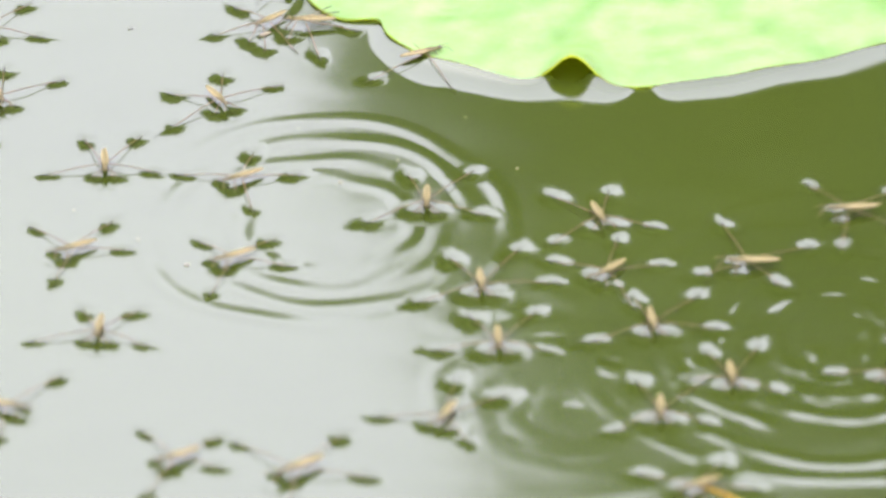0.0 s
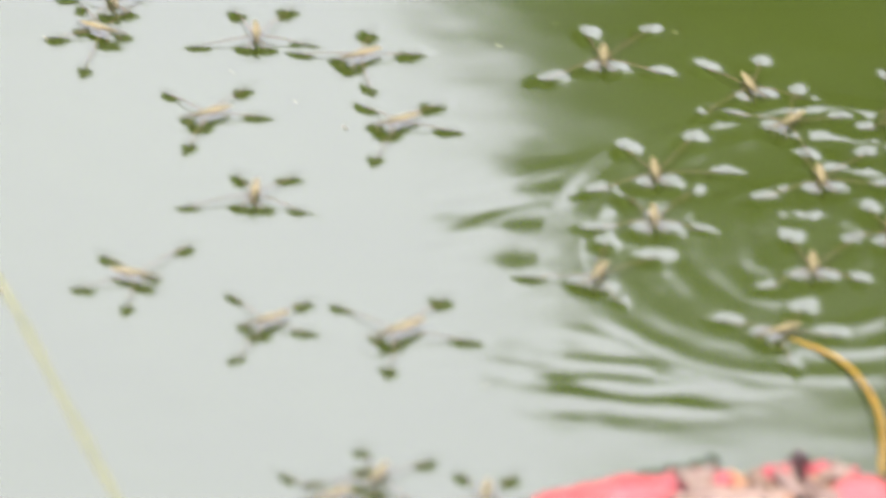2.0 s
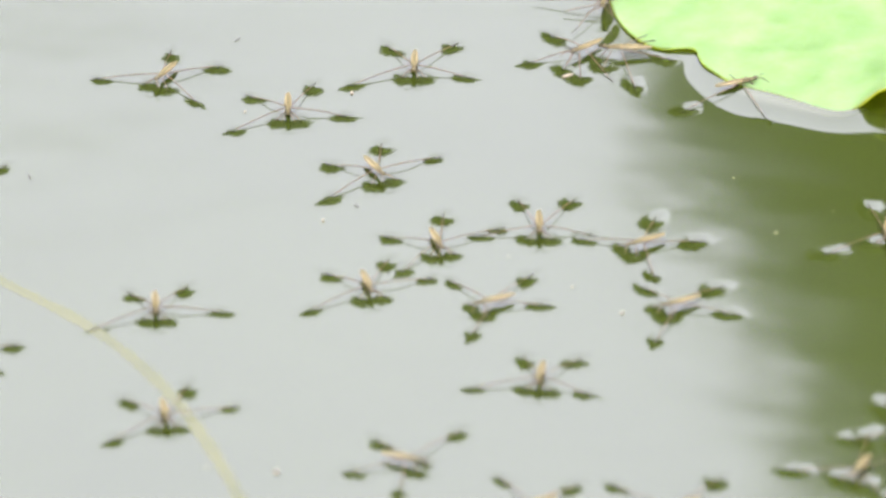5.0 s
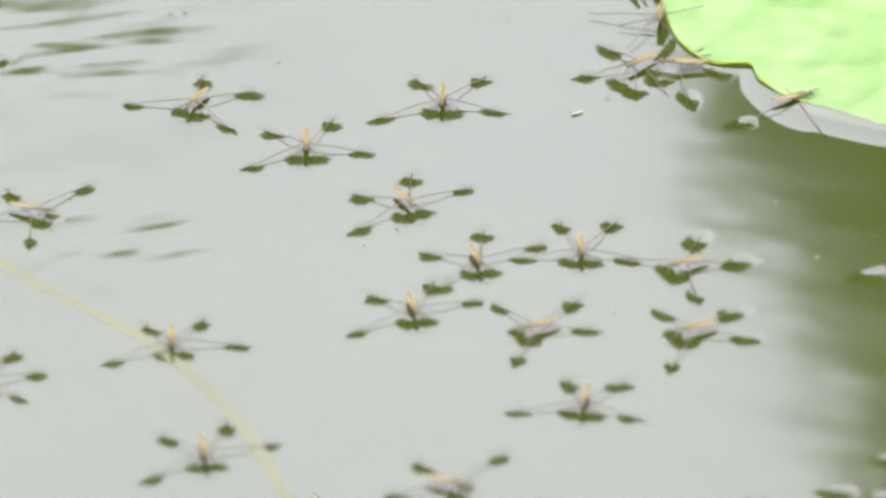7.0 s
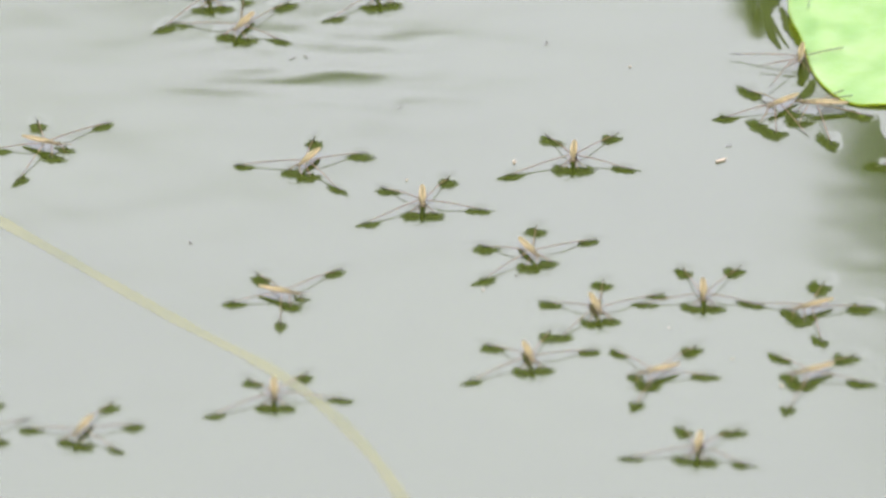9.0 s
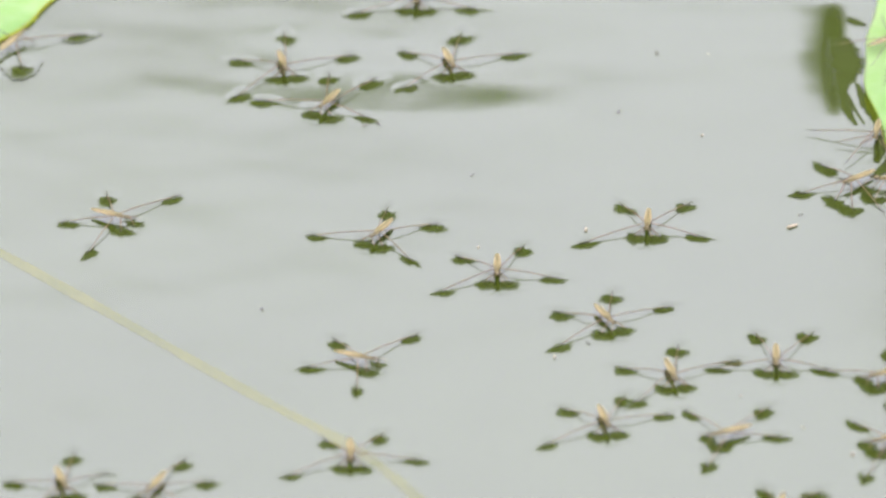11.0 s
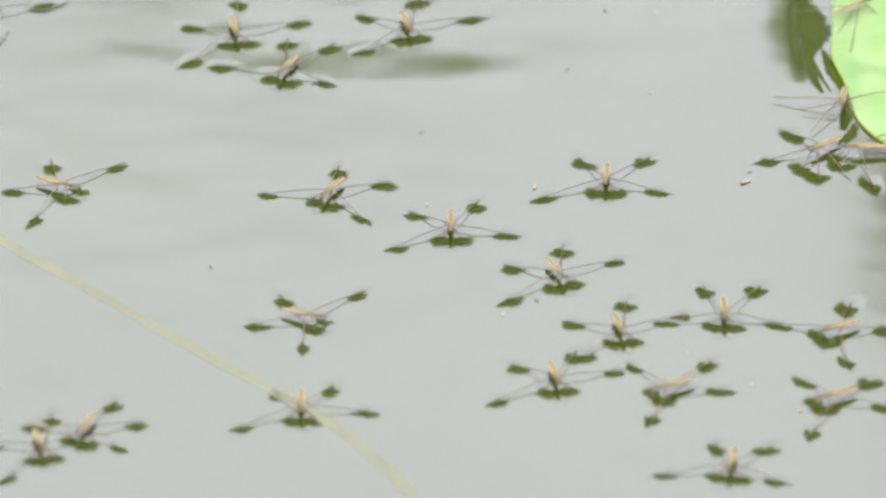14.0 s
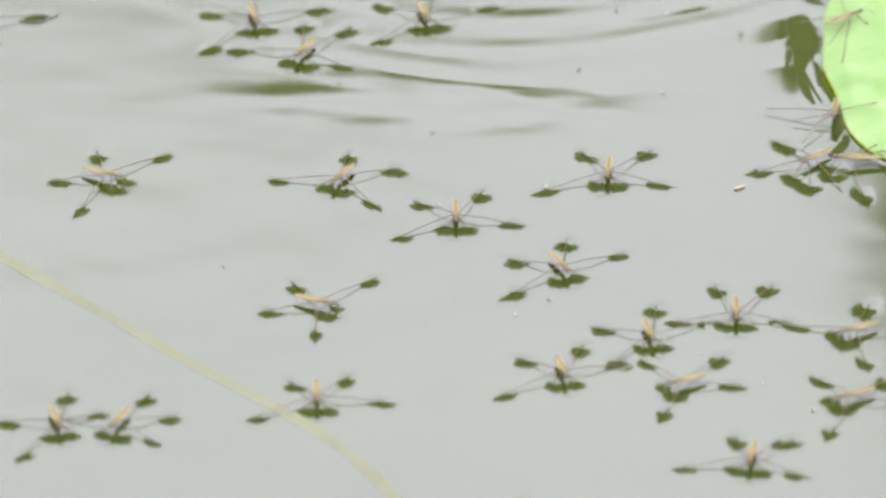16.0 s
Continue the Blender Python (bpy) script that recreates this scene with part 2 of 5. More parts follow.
def build_tall_lotus(x, y, z, r, tilt, turn, seed):
    """A lotus leaf held over the water on a stalk, out of view; its mirror image darkens the water."""
    rng = random.Random(seed)
    root = new("tall_lotus")
    root.location = (x, y, 0)
    tagged(root, "tall green lotus leaf out of view, placed to darken the mirroring water", "lotus plant", "tall lotus leaves")
    bm = bmesh.new()
    rings, seg = 14, 72
    ph = [rng.uniform(0, 6) for _ in range(4)]
    rows = []
    for i in range(rings + 1):
        q = i / rings
        row = []
        for k in range(seg):
            a = 2 * math.pi * k / seg
            rr = r * q * (1 + 0.025 * math.sin(5 * a + ph[0]) + 0.018 * math.sin(11 * a + ph[1]))
            h = r * (0.22 * q * q + 0.05 * q ** 3 * math.sin(7 * a + ph[2]) - 0.10)
            row.append(bm.verts.new((rr * math.cos(a), rr * math.sin(a), h)) if i else None)
        rows.append(row)
    mid = bm.verts.new((0, 0, -0.10 * r))
    for k in range(seg):
        bm.faces.new((mid, rows[1][k], rows[1][(k + 1) % seg]))
        for i in range(1, rings):
            bm.faces.new((rows[i][k], rows[i + 1][k], rows[i + 1][(k + 1) % seg], rows[i][(k + 1) % seg]))
    blade = part("blade", bm, BLADE, root)
    mod = blade.modifiers.new("thick", "SOLIDIFY")
    mod.thickness = 0.0012
    blade.matrix_local = Matrix.Translation((0, 0, z)) @ pose(0, 0, 0, 0, 0, turn) @ pose(0, 0, 0, tilt, 0, 0)
    bm = bmesh.new()
    hub = blade.matrix_local @ Vector((0, 0, -0.10 * r))
    pts = smooth_line([(0.03, 0.06, -0.6), (0.02, 0.04, 0.0), (0.0, 0.02, z * 0.6), hub], 20)
    tube(bm, pts, [0.006 - 0.0025 * i / 20 for i in range(21)], 10)
    part("stalk", bm, STALK, root, "prickly green stalk")


build_water()
build_woods()
# sized and placed so their mirror images fill the pond's dark zone
build_tall_lotus(0.198, 0.66, 0.375, 0.085, 82, 3, 3)
build_tall_lotus(0.368, 0.72, 0.456, 0.219, 80, -4, 8)
build_tall_lotus(0.207, 0.58, 0.472, 0.050, 80, 4, 12)


# ---------------------------------------------------------------- the floating lotus leaf
LEAF_MID, LEAF_R = (0.170, 0.118), 0.0875


def near(a, b, width):
    """A soft bump of angle a about b, in degrees."""
    d = (a - b + 180) % 360 - 180
    return math.exp(-(d / width) ** 2)


def margin(deg):
    """Radius and height of the leaf's rim."""
    r = LEAF_R + 0.0100 * near(deg, -40, 17) + 0.0034 * near(deg, -147, 8) - 0.0048 * near(deg, -138.3, 3) + 0.0022 * near(deg, -129, 6) \
        + 0.0012 * near(deg, -112, 7) - 0.0012 * near(deg, -102, 4) + 0.0012 * near(deg, -90, 6) - 0.001 * near(deg, -77, 8) \
        - 0.0030 * near(deg, 172, 12) + 0.0006 * math.sin(radians(deg) * 9) + 0.0004 * math.sin(radians(deg) * 23 + 1)
    z = 0.0004 + 0.0068 * near(deg, -101.5, 3.9) + 0.0012 * near(deg, -135, 6) + 0.0008 * near(deg, -72, 9) \
        + 0.0004 * math.sin(radians(deg) * 6 + 1)
    return r, max(z, 0.0003)


def build_leaf():
    root = new("floating_lotus_leaf")
    root.location = (*LEAF_MID, 0)
    tagged(root, "bright green floating lotus leaf with a wavy yellow-edged rim", "lotus leaf")
    bm = bmesh.new()
    tone = bm.loops.layers.color.new("tone")
    seg, rings = 360, 44
    rows = []
    vals = {}
    for i in range(1, rings + 1):
        q = 1 - (1 - i / rings) ** 1.35
        row = []
        for k in range(seg):
            deg = 360 * k / seg - 180
            r, z = margin(deg)
            a = radians(deg)
            vein = max(0.0, math.cos(a * 20 + 0.35 * math.sin(9 * q + a * 3))) ** 24
            h = 0.0016 + 0.0012 * math.sin(3 * a + 5 * q) * q * (1 - q) + 0.0005 * math.sin(20 * a) * q * (1 - q) * 2
            h += (z - 0.0016) * max(0.0, (q - 0.72) / 0.28) ** 2.2
            h += 0.0005 * noise.noise(Vector((40 * r * q * math.cos(a), 40 * r * q * math.sin(a), 3)))
            v = bm.verts.new((r * q * math.cos(a), r * q * math.sin(a), max(h, 0.0003)))
            vals[v] = (0.55 * vein * min(1, q * 3), max(0.0, (q - 0.993) / 0.007) * (0.55 + 0.45 * near(deg, -102, 8)), 0, 1)
            row.append(v)
        rows.append(row)
    mid = bm.verts.new((0, 0, 0.0016))
    vals[mid] = (0.6, 0, 0, 1)
    for k in range(seg):
        bm.faces.new((mid, rows[0][k], rows[0][(k + 1) % seg]))
        for i in range(rings - 1):
            bm.faces.new((rows[i][k], rows[i + 1][k], rows[i + 1][(k + 1) % seg], rows[i][(k + 1) % seg]))
    for f in bm.faces:
        for lp in f.loops:
            lp[tone] = vals[lp.vert]
    blade = part("blade", bm, LEAF, root)
    mod = blade.modifiers.new("thick", "SOLIDIFY")
    mod.thickness, mod.offset = 0.0005, 1.0
    # the water climbs to the rim in a narrow slope
    verts, normals, faces, cols = [], [], [], 15
    for k in range(seg + 1):
        deg = 360 * k / seg - 180
        r, z = margin(deg)
        lift = max(0.0, 1 - near(deg, -90.4, 1.7)) * min(1.0, max(0.0, (deg + 148) / 26)) * min(1.0, max(0.0, (20 - deg) / 20))
        wide = (0.0080 + 0.0030 * near(deg, -126, 14) + 0.0007 * math.sin(radians(deg) * 7) + 0.0005 * math.sin(radians(deg) * 17)) * lift * (1 - 0.6 * near(deg, -91, 3.5)) + 0.0006
        climb = (z + 0.0004) * max(0.0, 1 - 1.5 * near(deg, -102, 2.7)) * min(1.0, lift)
        a = radians(deg)
        for i in range(cols):
            u = i / (cols - 1)
            rr = r - 0.0001 + (wide + 0.0001) * u
            verts.append((rr * math.cos(a), rr * math.sin(a), 0.00002 + max(climb, 0.0002) * (1 - u) ** 3))
            tilt = math.tan(radians(7.0 * lift)) * (1 + 1.7 * (1 - u) ** 2 * (1 - 0.8 * near(deg, -102.5, 3))) * (1 - u ** 7)
            normals.append(tuple(Vector((tilt * math.cos(a), tilt * math.sin(a), 1)).normalized()))
    for k in range(seg):
        for i in range(cols - 1):
            p, q = k * cols + i, (k + 1) * cols + i
            faces.append((p, p + 1, q + 1, q))
    me = bpy.data.meshes.new("water_rim")
    me.from_pydata(verts, [], faces)
    me.materials.append(SKIN)
    me.polygons.foreach_set("use_smooth", [True] * len(me.polygons))
    me.normals_split_custom_set_from_vertices(normals)
    rim = new("water_rim", me)
    rim.parent = root
    tagged(rim, "slope of water clinging to the rim")

    def slope(pts, widths, seed, lean=10.0, sharp=6):
        """A stretch of water that slopes away from the bank beside the rim; millimetres."""
        rng = random.Random(seed)
        n, cols = 36, (-1, -0.86, -0.72, -0.55, -0.38, -0.2, 0, 0.2, 0.38, 0.55, 0.72, 0.86, 1)
        line = smooth_line([(x / 1000, y / 1000, 0) for x, y in pts], n)
        verts, normals, faces = [], [], []
        for i, p in enumerate(line):
            d = (line[min(i + 1, n)] - line[max(i - 1, 0)]).normalized()
            side = Vector((d.y, -d.x, 0))
            f = i / n * (len(widths) - 1)
            k = min(int(f), len(widths) - 2)
            w = (widths[k] + (widths[k + 1] - widths[k]) * (f - k)) / 1000
            edge = (1 + rng.uniform(-0.3, 0.3), 1 + rng.uniform(-0.3, 0.3))
            for u in cols:
                q = p + side * w * u * (edge[u > 0] if sharp > 2 else 1.0) - Vector((*LEAF_MID, -0.00010 - 0.000002 * (seed % 7) + (0.000094 if sharp == 2 else 0)))
                verts.append(tuple(q))
                t = math.tan(radians(lean)) * (1 - abs(u) ** sharp) * (1.0 if sharp > 2 else math.sin(math.pi * i / n) ** 0.7 * (math.exp(-((u + 0.46) / 0.30) ** 2) + 0.30 * (1 - u * u)))
                normals.append(tuple(Vector((0, t, 1)).normalized()))
        m = len(cols)
        for i in range(n):
            for j in range(m - 1):
                faces.append((i * m + j, i * m + j + 1, (i + 1) * m + j + 1, (i + 1) * m + j))
        me = bpy.data.meshes.new("water_slope")
        me.from_pydata(verts, [], faces)
        me.materials.append(SKIN)
        me.polygons.foreach_set("use_smooth", [True] * len(me.polygons))
        me.normals_split_custom_set_from_vertices(normals)
        ob = new("water_slope", me)
        ob.parent = root
        tagged(ob, "dark slope of water beside the rim")

    slope(((73.6, 146), (73.6, 130), (73.6, 114), (73.6, 92)), (8.6, 8.6, 8.6, 7.5), 21, 6.8, 2)
    slope(((78.8, 129), (79.0, 124), (79.9, 117), (79.6, 112), (78.6, 107)), (2.4, 3.6, 4.3, 3.4, 1.6), 6)
    slope(((79, 112), (78.8, 103), (79.8, 95.3), (81.6, 89)), (1.6, 1.3, 1.1, 0.4), 2)
    slope(((76.2, 114), (75.8, 109), (75.4, 103.5)), (0.9, 0.7, 0.2), 3)
    slope(((79.8, 103), (81.5, 96), (83.7, 89.5)), (0.5, 0.45, 0.2), 4)
    slope(((82.3, 108), (83.6, 101), (85.2, 95.3), (86.9, 90)), (0.5, 1.2, 1.3, 0.8), 5)
    slope(((88.3, 86), (87.6, 79), (86.3, 72.0)), (0.7, 1.3, 0.7), 1)
    slope(((89.5, 75), (88.2, 70), (85.4, 65.0)), (0.6, 1.5, 0.9), 7)
    slope(((80.5, 138.5), (82.5, 136.5), (85.2, 135.0)), (1.0, 1.4, 0.5), 8)


build_leaf()


def build_second_leaf(x, y, r, seed):
    """Another floating leaf, of which only the rim comes into view."""
    root = new("floating_lotus_leaf")
    root.location = (x / 1000, y / 1000, 0)
    tagged(root, "green floating lotus leaf with a thin yellow-brown rim", "lotus leaf")
    ph = [random.Random(seed).uniform(0, 6.3) for _ in range(3)]
    bm = bmesh.new()
    tone = bm.loops.layers.color.new("tone")
    seg, rings, rows, vals = 180, 24, [], {}
    for i in range(1, rings + 1):
        q = 1 - (1 - i / rings) ** 1.35
        row = []
        for k in range(seg):
            a = 2 * math.pi * k / seg
            rr = r / 1000 * q * (1 + 0.012 * math.sin(7 * a + ph[0]) + 0.006 * math.sin(19 * a + ph[1]))
            vein = max(0.0, math.cos(a * 18 + 0.3 * math.sin(8 * q + 3 * a))) ** 24
            h = 0.0016 - 0.0010 * q ** 6 + 0.0005 * math.sin(5 * a + ph[2]) * q * q
            v = bm.verts.new((rr * math.cos(a), rr * math.sin(a), max(h, 0.0003)))
            vals[v] = (0.5 * vein * min(1, 3 * q), max(0.0, (q - 0.985) / 0.015), 0, 1)
            row.append(v)
        rows.append(row)
    mid = bm.verts.new((0, 0, 0.0016))
    vals[mid] = (0.6, 0, 0, 1)
    for k in range(seg):
        bm.faces.new((mid, rows[0][k], rows[0][(k + 1) % seg]))
        for i in range(rings - 1):
            bm.faces.new((rows[i][k], rows[i + 1][k], rows[i + 1][(k + 1) % seg], rows[i][(k + 1) % seg]))
    for f in bm.faces:
        for lp in f.loops:
            lp[tone] = vals[lp.vert]
    blade = part("blade", bm, LEAF, root)
    mod = blade.modifiers.new("thick", "SOLIDIFY")
    mod.thickness, mod.offset = 0.0005, 1.0


build_second_leaf(-168.6, 169.4, 60, 4)


# ---------------------------------------------------------------- the drowned stem
def build_stem():
    bm = bmesh.new()
    pts = smooth_line([(-0.190, 0.085, 0), (-0.150, 0.055, 0), (-0.108, 0.015, 0), (-0.064, -0.029, 0), (-0.036, -0.056, 0),
                       (-0.018, -0.084, 0), (-0.006, -0.115, 0), (0.004, -0.150, 0), (0.020, -0.205, 0), (0.040, -0.270, 0)], 90)
    prev = None
    for i, p in enumerate(pts):
        d = (pts[min(i + 1, 90)] - pts[max(i - 1, 0)]).normalized()
        s = Vector((-d.y, d.x, 0))
        wide = 0.0016 + 0.00018 * math.sin(i * 0.7) + 0.0001 * math.sin(i * 1.9)
        row = [bm.verts.new(p + s * wide * u + Vector((0, 0, h))) for u, h in ((-1, 0.000031), (-0.9, 0.000034), (-0.4, 0.000036), (0.4, 0.000036), (0.9, 0.000034), (1, 0.000031))]
        if prev:
            for k in range(5):
                bm.faces.new((prev[k], prev[k + 1], row[k + 1], row[k]))
        prev = row
    ob = link("drowned_stem", bm, STEM)
    tagged(ob, "pale yellow-green water plant stem lying just under the water", "plant stem")


build_stem()


# ---------------------------------------------------------------- the withered red leaf
def build_withered():
    root = new("withered_leaf")
    root.location = (0.152, -0.214, 0)
    tagged(root, "crumpled red and brown withered lotus leaf with a yellow stalk", "withered leaf")
    rng = random.Random(11)

    def flap(name, cx, cy, cz, rx, ry, h, mat, seed, turn=0.0, label=""):
        ph = [random.Random(seed).uniform(0, 6) for _ in range(6)]
        bm = bmesh.new()
        seg, rings = 40, 9
        rows = []
        for i in range(1, rings + 1):
            q = i / rings
            row = []
            for k in range(seg):
                a = 2 * math.pi * k / seg
                e = 1 + 0.10 * math.sin(3 * a + ph[0]) + 0.07 * math.sin(7 * a + ph[1]) + 0.04 * math.sin(13 * a + ph[2])
                x, y = rx * q * e * math.cos(a), ry * q * e * math.sin(a)
                z = h * (1 - q * q) + 0.0018 * math.sin(2 * a + ph[3]) * q * q + 0.0011 * math.sin(5 * a + 6 * q + ph[4]) * q ** 3 + 0.0012 * noise.noise(Vector((150 * x, 150 * y, seed)))
                row.append(bm.verts.new((x, y, z)))
            rows.append(row)
        mid = bm.verts.new((0, 0, h))
        for k in range(seg):
            bm.faces.new((mid, rows[0][k], rows[0][(k + 1) % seg]))
            for i in range(rings - 1):
                bm.faces.new((rows[i][k], rows[i + 1][k], rows[i + 1][(k + 1) % seg], rows[i][(k + 1) % seg]))
        ob = part(name, bm, mat, root, label)
        ob.matrix_local = pose(cx, cy, cz, 0, 0, turn)
        md = ob.modifiers.new("thick", "SOLIDIFY")
        md.thickness, md.offset = 0.0006, 1.0

    flap("blade", 0.004, -0.010, 0.0015, 0.047, 0.031, 0.0035, TAN, 1, 0, "tan dry blade")
    flap("pink_lobe", -0.028, 0.002, 0.0025, 0.025, 0.014, 0.0060, PINK, 2, 14, "pink-red lobe")
    flap("red_lobe", 0.031, 0.004, 0.0030, 0.012, 0.012, 0.0065, PINK, 3, -30, "pink-red lobe")
    flap("red_lobe", 0.024, 0.014, 0.0040, 0.006, 0.005, 0.0040, RED, 9, 20, "bright red lobe")
    flap("red_lobe", 0.012, 0.013, 0.0050, 0.0045, 0.004, 0.0035, RED, 7, 40, "bright red lobe")
    flap("rim", 0.043, -0.003, 0.0034, 0.0048, 0.018, 0.0044, ORANGE, 10, 32, "curled orange-brown rim")
    flap("pale_patch", 0.001, 0.002, 0.0045, 0.014, 0.010, 0.0042, PALE_DRY, 12, 25, "cream-coloured dry patch")
    for k in range(12):
        flap("green_scrap", -0.056 + 0.0047 * k, 0.004 + 0.0017 * k + rng.uniform(-0.001, 0.001), 0.0012, rng.uniform(.004, .006), rng.uniform(.002, .0035), 0.0014,
             MOSS, 20 + k, rng.uniform(0, 60), "dark green rotting scrap")
    for k in range(30):
        mt = (TAN, BROWN, PALE_DRY, ORANGE, PALE_DRY, PINK, PALE_DRY)[k % 7]
        flap("dry_scrap", rng.uniform(-0.014, 0.026), rng.uniform(-0.010, 0.013), rng.uniform(0.005, 0.0072), rng.uniform(.0025, .006), rng.uniform(.002, .0045), 0.0016,
             mt, 40 + k, rng.uniform(0, 180), "shrivelled dry scrap")
    flap("brown_spike", 0.0175, 0.0165, 0.0050, 0.0020, 0.0028, 0.0050, BROWN, 4, 20, "dark brown shrivelled tip")
    flap("brown_lobe", 0.040, -0.010, 0.0050, 0.010, 0.011, 0.0050, BROWN, 15, 10, "dark brown rotting lobe")
    bm = bmesh.new()
    pts = smooth_line([(0.036, 0.014, 0.006), (0.0375, 0.034, 0.0045), (0.0355, 0.052, 0.002), (0.030, 0.066, 0.0010), (0.019, 0.077, -0.0004), (0.010, 0.081, -0.0015)], 30)
    tube(bm, pts, [0.00068 - 0.0003 * i / 30 for i in range(31)], 10)
    part("stalk", bm, YELLOW, root, "curved yellow stalk")


build_withered()


# ---------------------------------------------------------------- water striders
def dimple_mesh(name, a, b, steep, seed, point=0.0):
    """The water's skin pressed down under a foot: a patch of water that falls ever steeper towards the middle."""
    me = bpy.data.meshes.new(name)
    rng = random.Random(seed)
    ph = [rng.uniform(0, 6.3) for _ in range(5)]
    seg, steps = 56, (0.02, 0.08, 0.15, 0.22, 0.3, 0.38, 0.46, 0.54, 0.62, 0.7, 0.78, 0.86, 0.93, 1.0)
    verts, normals, faces = [(0, 0, 0)], [(0, 0, 1)], []
    for q in steps:
        for k in range(seg):
            an = 2 * math.pi * k / seg
            edge = 1 + 0.09 * math.sin(2 * an + ph[4]) + 0.07 * math.sin(3 * an + ph[0]) + 0.05 * math.sin(5 * an + ph[1]) \
                + 0.05 * math.sin(11 * an + ph[2]) + 0.04 * math.sin(19 * an + ph[3])
            edge += point * near(math.degrees(an), 0, 13)
            c, s = math.cos(an), math.sin(an)
            verts.append((a * q * c * edge, b * q * s * edge, -0.000003 * q))
            lean = radians(steep) * (1 - q) ** 1.25
            n = Vector((c / a, s / b, 0)).normalized() * -math.tan(lean)
            normals.append(tuple(Vector((n.x, n.y, 1)).normalized()))
    for k in range(seg):
        faces.append((0, 1 + k, 1 + (k + 1) % seg))
        for i in range(len(steps) - 1):
            p, q = 1 + i * seg, 1 + (i + 1) * seg
            faces.append((p + k, q + k, q + (k + 1) % seg, p + (k + 1) % seg))
    me.from_pydata(verts, [], faces)
    me.materials.append(SKIN)
    me.polygons.foreach_set("use_smooth", [True] * len(me.polygons))
    me.normals_split_custom_set_from_vertices(normals)
    return me


MID_DIMPLES = [dimple_mesh("water_dimple", 0.0054, 0.0039, 15, 50 + k, 0.14 + 0.10 * k) for k in range(5)]
HIND_DIMPLES = [dimple_mesh("water_dimple", 0.0054, 0.0046, 15, 60 + k, 0.08 * k) for k in range(5)]


def front_dimple_mesh(seed, apart=0.0024, reach=0.0052, steep=15.0):
    """The one dent that the two front feet press side by side."""
    rng = random.Random(seed)
    ph = [rng.uniform(0, 6.3) for _ in range(4)]
    seg, steps = 64, [0.02] + [k / 20 for k in range(1, 21)]
    verts, normals, faces = [(0, 0, 0)], [(0, 0, 1)], []
    for q in steps:
        for k in range(seg):
            an = 2 * math.pi * k / seg
            x, y = reach * 1.15 * q * math.cos(an), (apart + reach * 1.15) * q * math.sin(an)
            gx = gy = 0.0
            for foot in (apart, -apart):
                dx, dy = x, y - foot
                b = math.atan2(dy, dx)
                far = math.hypot(dx, dy) / (reach * (1 + 0.06 * math.sin(3 * b + ph[0]) + 0.05 * math.sin(7 * b + ph[1]) + 0.05 * math.sin(13 * b + ph[2]) + 0.04 * math.sin(21 * b + ph[3])))
                if 1e-6 < far < 1:
                    lean = math.tan(radians(steep) * (1 - far) ** 1.25)
                    gx, gy = gx - lean * math.cos(b), gy - lean * math.sin(b)
            verts.append((x, y, -0.000004 * q))
            normals.append(tuple(Vector((gx, gy, 1)).normalized()))
    for k in range(seg):
        faces.append((0, 1 + k, 1 + (k + 1) % seg))
        for i in range(len(steps) - 1):
            p, q = 1 + i * seg, 1 + (i + 1) * seg
            faces.append((p + k, q + k, q + (k + 1) % seg, p + (k + 1) % seg))
    me = bpy.data.meshes.new("water_dimple")
    me.from_pydata(verts, [], faces)
    me.materials.append(SKIN)
    me.polygons.foreach_set("use_smooth", [True] * len(me.polygons))
    me.normals_split_custom_set_from_vertices(normals)
    return me


FRONT_DIMPLES = [front_dimple_mesh(70 + k) for k in range(6)]

# the body's stations: ahead, half width, half height, height of its middle over the water; millimetres
STATIONS = ((-5.7, .24, .10, 1.62), (-5.2, .47, .20, 1.64), (-3.9, .71, .29, 1.70), (-2.3, .83, .36, 1.82), (-0.6, .90, .43, 1.94), (0.8, .84, .46, 2.06),
            (1.9, .70, .44, 2.15), (2.9, .55, .40, 2.20), (3.7, .40, .33, 2.22))


def station(x):
    for p, q in zip(STATIONS, STATIONS[1:]):
        if x <= q[0]:
            f = (x - p[0]) / (q[0] - p[0])
            return tuple(a + (b - a) * f for a, b in zip(p, q))
    return STATIONS[-1]


def strider_body():
    """Brown above, with straw-coloured flanks and a dark belly."""
    bm = bmesh.new()
    seg, prev = 20, None
    for x, w, h, z in STATIONS:
        ring = []
        for k in range(seg):
            a = 2 * math.pi * k / seg
            up = math.sin(a)
            ring.append(bm.verts.new((x / 1000, w * math.cos(a) / 1000, (z + h * up * (0.8 if up > 0 else 1)) / 1000)))
        if prev:
            for k in range(seg):
                f = bm.faces.new((prev[k], ring[k], ring[(k + 1) % seg], prev[(k + 1) % seg]))
                f.material_index = 0 if 1 <= k < seg // 2 - 1 else 1 if k in (0, seg // 2 - 1, seg // 2, seg - 1) else 2
        else:
            bm.faces.new(ring)
        prev = ring
    bm.faces.new(prev[::-1])
    bmesh.ops.recalc_face_normals(bm, faces=bm.faces)
    return bm


